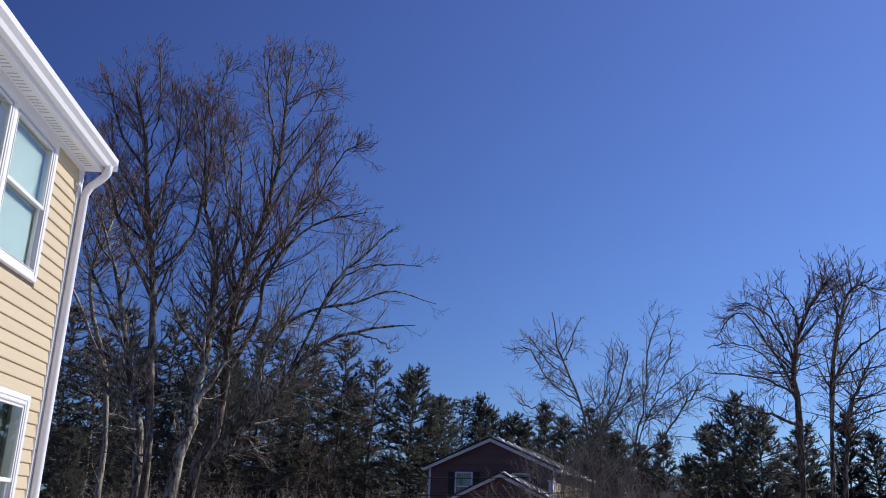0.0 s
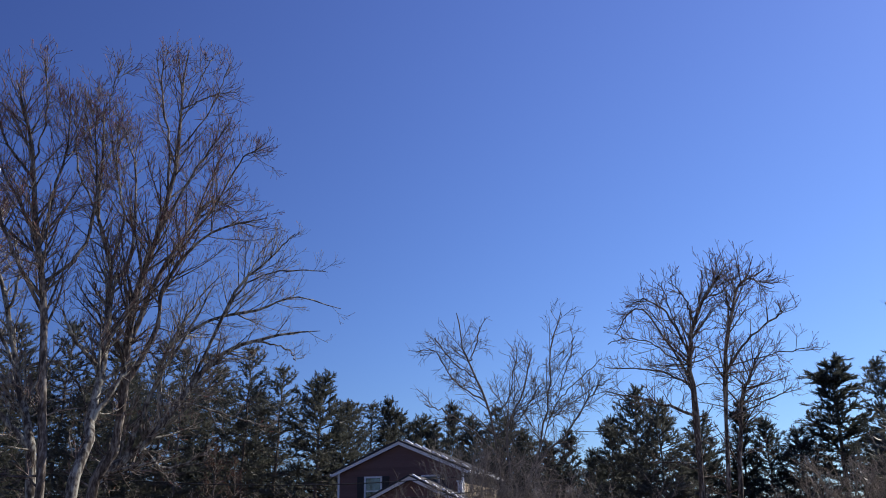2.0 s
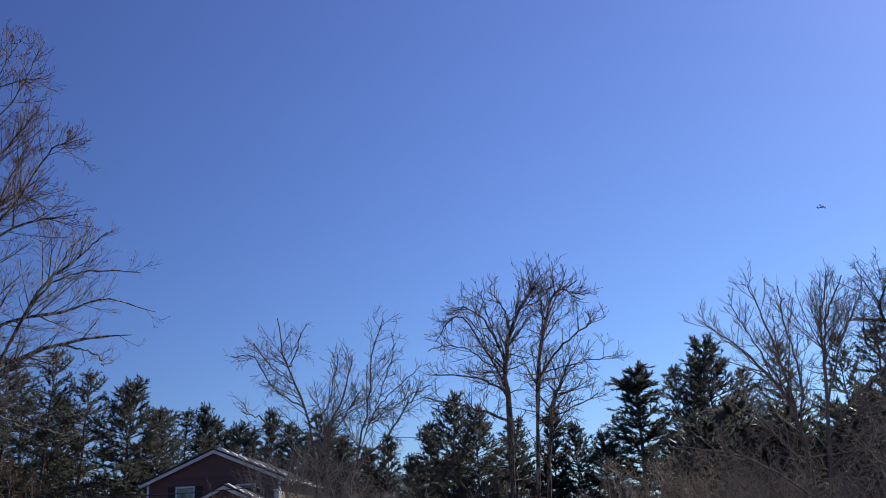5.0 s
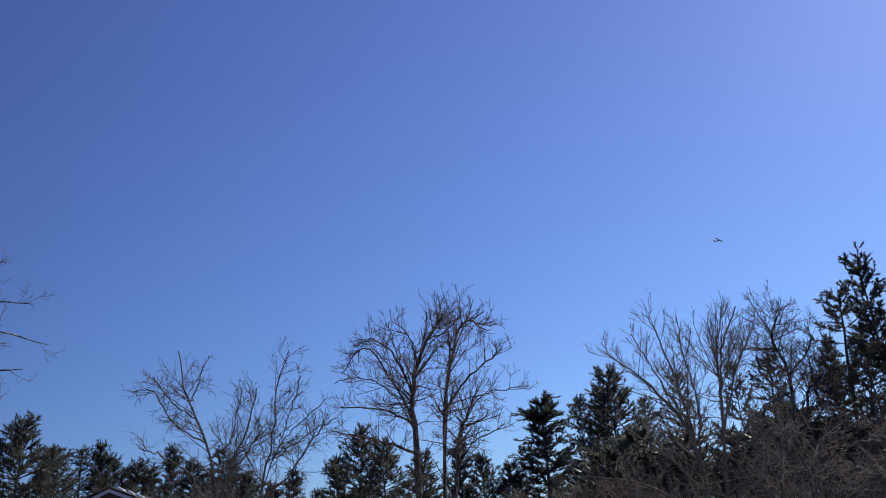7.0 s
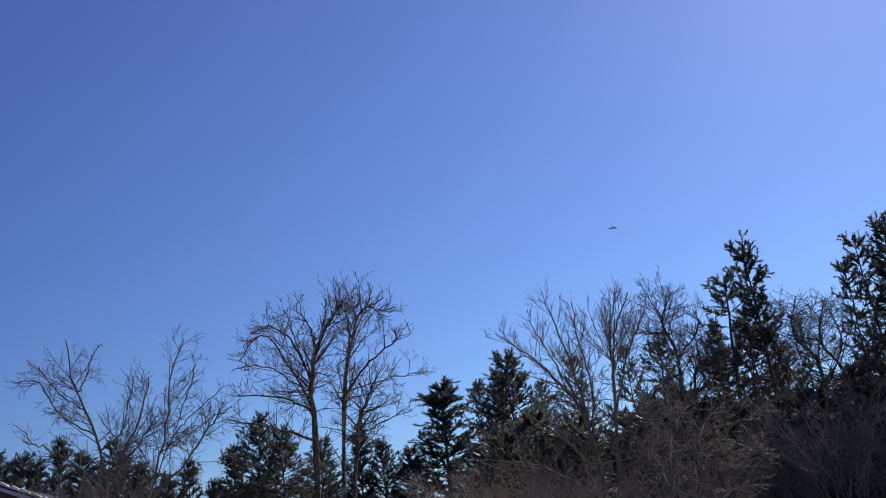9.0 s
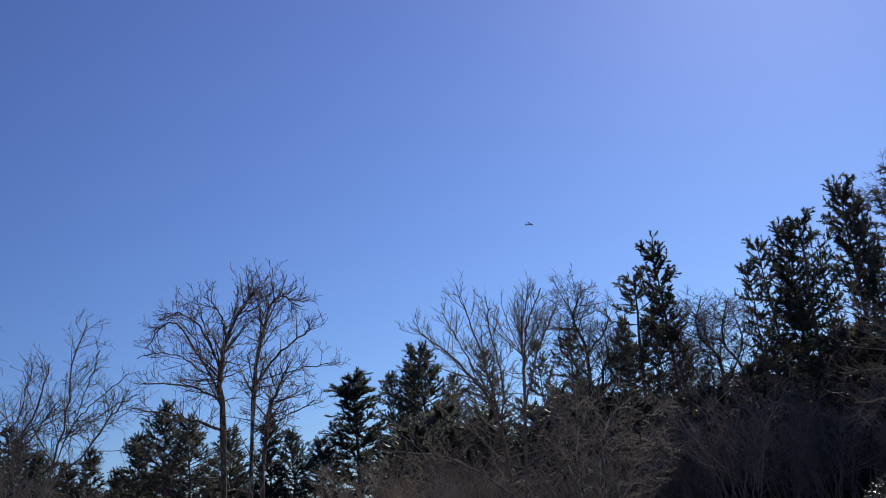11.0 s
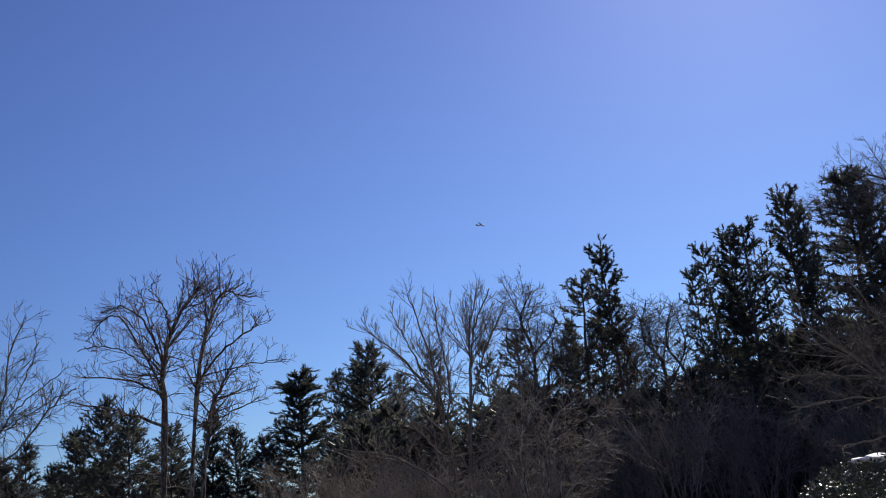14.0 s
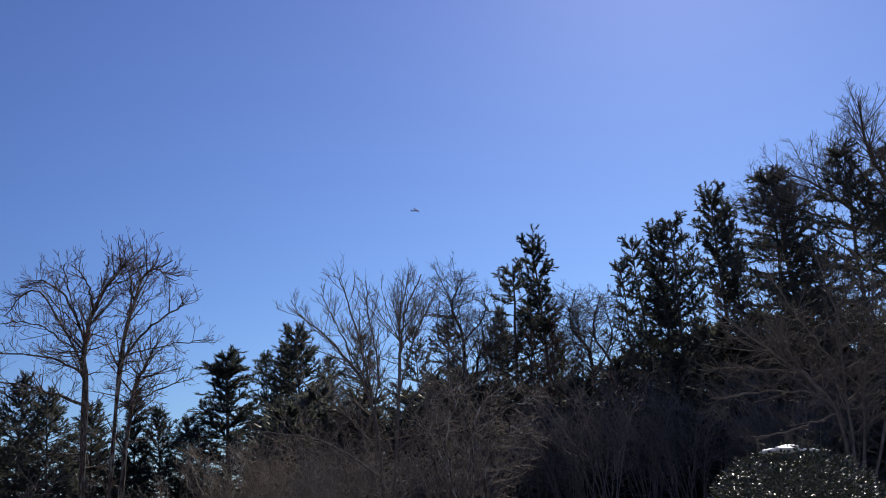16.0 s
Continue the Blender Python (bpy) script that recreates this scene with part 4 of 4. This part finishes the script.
# ---- pines ----
def place_pines():
    cone = pine(standing(29.9, 62)[0], 13.0, 0.04, 3.6, 41, "dark conical white pine in full needle", "cone", 0.44, 25, lean=0.01, drop=0.08, turn_up=0.07, inner=34, plumes=6.4, blade=(0.24, 0.05))
    broad = pine(standing(-1.8, 66)[0], 13.6, 0.06, 4.0, 42, "dense dark white pine with a rounded crown", "broad", 0.46, 20, turn_up=0.06, inner=26, plumes=5.4, blade=(0.26, 0.054))
    feathery = pine(standing(-6.3, 70)[0], 16.4, 0.38, 3.4, 43, "tall white pine with feathery boughs and gaps", "broad", 0.58, 16, drop=0.02, dead=30, plumes=4.2, blade=(0.25, 0.054))
    tall = pine(standing(50.6, 42)[0], 12.6, 0.7, 1.1, 44, "slender pine with a bare trunk and a dense tufted top", "tuft", 0.26, 28, lean=-0.02, drop=-0.45, rise=0.5, turn_up=0.09, fuzz=0.75, plume=0.3, blade=(0.15, 0.044), dead=30, inner=30, plumes=8.0)
    layered = pine(standing(58.7, 40)[0], 12.4, 0.52, 1.45, 48, "tall pine with separate tiers of boughs", "tuft", 0.42, 28, lean=0.03, drop=-0.15, rise=0.5, turn_up=0.07, fuzz=0.7, plume=0.3, blade=(0.15, 0.042), dead=34, inner=26, plumes=7.0)
    wide = pine(standing(65.0, 38)[0], 12.8, 0.25, 2.6, 45, "broad pine with layered boughs", "broad", 0.5, 25, drop=-0.05, rise=0.7, fuzz=0.6, plume=0.36, blade=(0.17, 0.042), inner=26, plumes=5.4)
    thicket = pine(standing(46.0, 44)[0], 6.0, 0.02, 2.3, 46, "low dense young pine closing the wood's edge", "broad", 0.5, 11, drop=0.1, blade=(0.3, 0.08), plumes=2.6, inner=22)
    withered = pine(standing(50.6, 41)[0], 8.6, 0.25, 1.9, 47, "oak still holding withered red-brown leaves", "broad", 0.5, 5, drop=-0.3, blade=(0.1, 0.05), plumes=3.0, inner=3, foliage=DEAD_LEAF, kind_of="oak tree", name="oak_tree", group="oaks with withered leaves")
    cone.scale, broad.scale = (1.5, 1.5, 1), (1.15, 1.15, 1)
    kinds = {"c": (cone, 13.0), "b": (broad, 13.6), "f": (feathery, 16.4), "t": (tall, 12.6), "s": (layered, 12.4), "w": (wide, 12.8), "l": (thicket, 6.0), "o": (withered, 8.6)}
    rng = random.Random(8)

    def put(kind, az, el, dist, girth=1.0):
        ob, h = kinds[kind]
        m, _ = standing(az, dist, turn=rng.random() * 360)
        want = EYE + dist * math.tan(radians(el)) - m.translation.z
        c = copy_thing(ob, m)
        s = want / h
        c.scale = (s * girth, s * girth, s)

    # the row across the street: kind, bearing, rise of the top, distance, girth
    for row in (("c", -21.7, 4.3, 24, 0.8), ("f", -17.0, 11.7, 72, 1.0), ("f", -14.1, 10.8, 70, 1.1), ("f", -11.2, 10.7, 74, 1.0), ("f", -10.2, 10.5, 66, 0.9), ("f", -8.3, 10.3, 76, 1.0),
                ("f", -4.3, 9.5, 69, 1.1), ("f", -19.5, 11.5, 70, 1.1), ("f", -22.5, 11.0, 68, 1.1), ("f", -12.8, 9.6, 78, 1.2), ("f", -7.2, 9.4, 80, 1.2), ("b", -5.2, 8.0, 82, 1.0), ("b", -9.4, 8.2, 84, 1.0), ("b", -13.4, 8.6, 84, 1.1), ("b", -18.4, 8.8, 80, 1.1), ("w", -20.8, 9.6, 60, 1.3), ("b", -0.2, 7.2, 78, 0.9), ("b", 3.7, 6.6, 88, 1.2), ("b", 10.6, 6.2, 86, 1.2), ("b", -15.6, 8.2, 64, 0.9),
                ("w", 0.6, 7.4, 80, 1.1), ("f", 1.6, 7.3, 84, 1.2), ("c", 2.9, 7.7, 84, 0.8), ("b", 4.6, 6.4, 82, 1.2), ("c", 5.6, 6.2, 86, 1.1), ("c", 6.9, 7.3, 84, 0.8), ("b", 8.4, 6.3, 80, 1.2), ("f", 9.8, 6.9, 82, 1.2),
                ("b", 11.6, 5.4, 80, 1.2), ("c", 14.1, 5.6, 78, 0.9), ("c", 12.9, 4.9, 78, 1.1), ("c", 15.6, 4.3, 80, 1.2)):
        put(*row)
    # the wood on the right
    for row in (("b", 18.1, 7.7, 56, 0.95), ("b", 19.9, 6.9, 54, 1.1), ("c", 16.8, 6.2, 58, 1.0), ("b", 22.0, 6.0, 58, 1.1), ("c", 24.5, 6.9, 58, 0.85), ("b", 26.1, 5.6, 60, 1.0), ("b", 27.7, 5.0, 60, 1.1),
                ("w", 32.2, 8.6, 58, 0.7), ("b", 34.6, 10.0, 55, 1.1), ("b", 33.6, 9.0, 57, 0.7), ("f", 38.3, 9.4, 56, 0.9), ("f", 36.6, 8.2, 58, 0.9), ("w", 42.2, 9.6, 50, 0.7), ("s", 43.7, 10.0, 48, 1.2), ("o", 49.4, 8.6, 40, 1.0), ("o", 52.4, 7.0, 39, 1.1), ("o", 54.2, 5.6, 37, 1.0), ("o", -7.8, 4.6, 50, 1.0), ("o", -6.6, 3.9, 48, 0.9),
                ("s", 48.2, 13.3, 44, 1.1), ("b", 47.4, 10.2, 46, 0.6), ("w", 49.8, 10.6, 45, 0.8), ("b", 51.2, 8.4, 46, 0.9), ("s", 55.7, 12.7, 41, 0.7), ("s", 57.0, 13.9, 42, 0.8),
                ("t", 58.0, 14.2, 41, 1.0), ("w", 57.6, 12.0, 43, 0.7), ("s", 59.6, 12.6, 42, 0.8), ("t", 61.6, 15.9, 40, 0.95), ("t", 62.6, 15.0, 41, 0.8), ("w", 66.6, 15.4, 40, 0.75), ("s", 66.0, 16.9, 38, 1.2), ("w", 69.4, 17.0, 36, 0.95), ("w", 73.0, 16.5, 38, 1.0), ("w", 77.0, 16.0, 38, 1.1)):
        put(*row)
    # low dense growth that closes the wood
    for k in range(44):
        az = 33 + k * 1.1 + rng.uniform(-0.6, 0.6)
        el = 5.2 + 1.6 * min(1, max(0, (az - 54) / 6)) + rng.uniform(-1.2, 1.2)
        put("l", az, el, 43 + rng.uniform(-5, 6) - 6 * max(0, (az - 55) / 25), 1.3)
    for k in range(14):
        put("l", 52 + k * 1.9 + rng.uniform(-0.5, 0.5), 3.6 + rng.uniform(-0.5, 0.8), 50 + rng.uniform(-3, 4), 1.6)
    for k in range(24):
        put("l", -24 + k * 2.1 + rng.uniform(-0.7, 0.7), 3.2 + rng.uniform(-0.9, 1.2), 84 + rng.uniform(-8, 6), 1.2)


place_pines()


# ---- brush ----
def shrub(m, seed, height, width, label, twig, stems=12):
    rng = np.random.default_rng(seed)
    bush = thing("shrub", m, label, "shrub", "brush at the wood's edge")
    lines = []
    for k in range(stems):
        a, r = rng.random() * 6.28, width * (0.3 + 0.7 * rng.random())
        h = height * (0.6 + 0.4 * rng.random())
        lines.append(smooth_line([(0.15 * math.cos(a), 0.15 * math.sin(a), 0), (0.45 * r * math.cos(a), 0.45 * r * math.sin(a), h * 0.6), (r * math.cos(a), r * math.sin(a), h)], 12, rng, 0.03))
    A = np.stack(lines)
    AR = np.tile(np.linspace(0.016, 0.005, 12), (stems, 1))
    B, BR = sprout(A, AR, 9, rng, 0.15, 46, 0.5, 0.1, 0.09, 6, 0.55, 0.004, 1.9)
    C, CR = sprout(B, BR, 8, rng, 0.1, 46, 0.5, 0.2, 0.08, 2, 0.7, 0.0028, 0.9, least=0.2)
    for k in range(stems):
        part_mesh("stem", mesh_of("stem", [tubes(A[k:k + 1], AR[k:k + 1], 5)], twig, True), bush)
    part_mesh("crown", mesh_of("crown", [tubes(B, BR, 3), tubes(C, CR, 3)], twig, True), bush, kind="stuff")
    return bush


def place_brush():
    tan = shrub(standing(37.5, 24)[0], 61, 3.6, 2.0, "tangled leafless tan brush", TWIG_TAN)
    grey = shrub(standing(43.5, 25)[0], 62, 3.9, 2.2, "tangled leafless grey brush", TWIG_GREY, 11)
    rng = random.Random(3)
    for k in range(9):
        az = 34 + k * 1.4 + rng.uniform(-0.5, 0.5)
        m, _ = standing(az, 25 + rng.uniform(-2, 8), turn=rng.random() * 360)
        c = copy_thing(tan if rng.random() < 0.7 else grey, m)
        s = rng.uniform(0.8, 1.1)
        c.scale = (s, s, s)
    for k in range(13):
        az = 7 + k * 2.0 + rng.uniform(-0.5, 0.5)
        m, _ = standing(az, 26 + rng.uniform(-2, 8), turn=rng.random() * 360)
        c = copy_thing(tan if rng.random() < 0.5 else grey, m)
        s = rng.uniform(0.7, 1.0)
        c.scale = (s, s, s)
    for k in range(7):
        m, _ = standing(6.8 + k * 1.2 + rng.uniform(-0.4, 0.4), 22.5 + rng.uniform(-1, 2), turn=rng.random() * 360)
        c = copy_thing(tan, m)
        s = 1.2 if k < 4 else 0.95
        c.scale = (s * 0.8, s * 0.8, s)
    for k in range(4):
        m, _ = standing(45.5 + k * 1.7 + rng.uniform(-0.6, 0.6), 33 + rng.uniform(-2, 3), turn=rng.random() * 360)
        c = copy_thing(grey, m)
        s = rng.uniform(1.0, 1.45)
        c.scale = (s * 0.9, s * 0.9, s)
    for k in range(7):
        m, _ = standing(29.5 + k * 1.3 + rng.uniform(-0.5, 0.5), 28 + rng.uniform(-2, 3), turn=rng.random() * 360)
        c = copy_thing(tan, m)
        s = rng.uniform(1.0, 1.3)
        c.scale = (s, s, s)
    for k in range(13):
        m, _ = standing(51.0 + k * 1.3 + rng.uniform(-0.6, 0.6), 33 + rng.uniform(-3, 3), turn=rng.random() * 360)
        c = copy_thing(grey, m)
        s = rng.uniform(0.9, 1.35)
        c.scale = (s, s, s)
    for k in range(12):
        az = -21 + k * 1.7 + rng.uniform(-0.6, 0.6)
        m, _ = standing(az, 34 + rng.uniform(-3, 5), turn=rng.random() * 360)
        copy_thing(grey if rng.random() < 0.6 else tan, m)


place_brush()


# ---- the clipped bush with snow on it ----
def round_bush():
    m = around(65.0, 7.6)
    m.translation.z = ground_height(m.translation.x, m.translation.y) - 0.03
    bush = thing("bush", m, "rounded dark evergreen bush with glossy leaves", "bush")
    rng = np.random.default_rng(9)
    N = 30000
    d = rng.normal(size=(N, 3))
    d /= np.linalg.norm(d, axis=1, keepdims=True)
    d[:, 2] = np.abs(d[:, 2]) * 1.0 - 0.25 * (rng.random(N) < 0.3)
    shell = (0.62 + 0.38 * rng.random(N) ** 0.5)[:, None]
    lump = np.array([1 + 0.06 * noise.noise((q[0] * 3, q[1] * 3, q[2] * 3)) for q in d])[:, None]
    c = d * shell * lump * np.array([0.84, 0.84, 1.04]) + np.array([0, 0, 0.63])
    w = d + rng.normal(size=(N, 3)) * 0.6
    w /= np.linalg.norm(w, axis=1, keepdims=True)
    w[:, 2] *= 0.5
    w /= np.linalg.norm(w, axis=1, keepdims=True)
    s = np.cross(w, np.array([0, 0, 1.0]) + rng.normal(size=(N, 3)) * 0.7)
    s /= np.linalg.norm(s, axis=1, keepdims=True)
    n = np.cross(s, w)
    L = (0.02 + 0.024 * rng.random(N) ** 2)[:, None]
    V = np.stack([c, c + w * L * 0.5 + s * L * 0.3 + n * L * 0.1, c + w * L, c + w * L * 0.5 - s * L * 0.3 + n * L * 0.1], 1).reshape(-1, 3)
    i = np.arange(N)[:, None] * 4
    part_mesh("foliage", mesh_of("foliage", [(V, np.vstack([i + [0, 1, 2], i + [0, 2, 3]]))], LEAF_DARK), bush, kind="stuff")
    A = np.stack([smooth_line([(0, 0, 0), (0.3 * math.cos(k), 0.3 * math.sin(k), 0.5), (0.62 * math.cos(k) * (0.3 + 0.7 * (k % 3) / 2), 0.62 * math.sin(k) * (0.3 + 0.7 * (k % 3) / 2), 1.2)], 8, rng, 0.02) for k in range(12)])
    AR = np.tile(np.linspace(0.025, 0.008, 8), (12, 1))
    B, BR = sprout(A, AR, 9, rng, 0.2, 50, 0.5, 0.1, 0.1, 5, 0.6, 0.004, 0.45)
    part_mesh("stem_cluster", mesh_of("stem_cluster", [tubes(A, AR, 6), tubes(B, BR, 4)], BARK_GREY, True), bush, kind="stuff")
    # snow in the dimple on top
    snow = thing("snow_patch", m @ pose(0, 0, 1.635), "small cap of old snow on the bush", "snow")
    for x, y, r in ((0.02, 0.0, 0.085), (-0.12, -0.02, 0.055), (0.2, -0.05, 0.035), (0.12, -0.12, 0.03)):
        bm = bmesh.new()
        bmesh.ops.create_icosphere(bm, subdivisions=3, radius=r, matrix=Matrix.Translation((x, y, -0.6 * (x * x + y * y))) @ Matrix.Diagonal((1.2, 1, 0.3, 1)))
        for v in bm.verts:
            v.co += Vector((noise.noise(v.co * 14), noise.noise(v.co * 14 + Vector((5, 0, 0))), noise.noise(v.co * 14 + Vector((0, 7, 0))))) * 0.02
        for f in bm.faces:
            f.smooth = True
        part("cap", bm, SNOW, snow)


round_bush()


# ---- power lines across the street ----
def power_lines():
    for k, (za, zb) in enumerate(((4.0, 3.9), (3.4, 3.3))):
        a, b = Vector((-14, 31.0 + k * 0.2, za)), Vector((9, 35.0 + k * 0.2, zb))
        pts = np.array([a.lerp(b, t) - Vector((0, 0, 0.9 * 4 * t * (1 - t))) for t in np.linspace(0, 1, 24)])
        line = thing("power_line", pose(0, 0, 0), "thin black overhead cable along the street", "cable", "overhead cables")
        part_mesh("cable", mesh_of("cable", [tubes(pts[None], np.full((1, 24), 0.018), 5)], WIRE, True), line)


power_lines()


# ---- the aeroplane ----
def aeroplane():
    a, e, d = radians(42.4), radians(17.3), 900
    at = Vector((d * math.sin(a) * math.cos(e), d * math.cos(a) * math.cos(e), EYE + d * math.sin(e)))
    plane = thing("aeroplane", Matrix.Translation(at) @ pose(0, 0, 0, 0, 0, -41.2) @ pose(0, 0, 0, 0, 0, -55) @ pose(0, 0, 0, 12, 38, 0), "small grey high-wing propeller aeroplane banking in the sky", "aeroplane")
    prof = [(4.2, 0.1), (3.9, 0.45), (2.8, 0.6), (1.0, 0.68), (-1.0, 0.55), (-3.0, 0.28), (-4.4, 0.12)]
    P = np.array([(0, y, 0) for y, r in prof], float)
    part_mesh("fuselage", mesh_of("fuselage", [tubes(P[None], np.array([[r for y, r in prof]]), 12)], PLANE_PAINT, True), plane)
    box_part("wing", PLANE_PAINT, plane, -5.5, 5.5, 0.4, 2.0, 0.6, 0.78, 0.06)
    box_part("tailplane", PLANE_PAINT, plane, -1.8, 1.8, -4.4, -3.5, 0.05, 0.15, 0.03)
    prism("fin", PLANE_PAINT, plane, [(-3.2, 0.15), (-4.5, 0.15), (-4.6, 1.7), (-4.0, 1.7)], -0.06, 0.06, "x")
    for s in (-1, 1):
        P = np.array([[(0.45 * s, 1.1, -0.2), (2.6 * s, 1.2, 0.6)]], float)
        part_mesh("wing_strut", mesh_of("strut", [tubes(P, np.full((1, 2), 0.05), 6)], PLANE_PAINT), plane)
        P = np.array([[(0.3 * s, 1.0, -0.4), (1.0 * s, 0.8, -1.1)]], float)
        part_mesh("gear_leg", mesh_of("gear", [tubes(P, np.full((1, 2), 0.06), 6)], PLANE_PAINT), plane)


aeroplane()
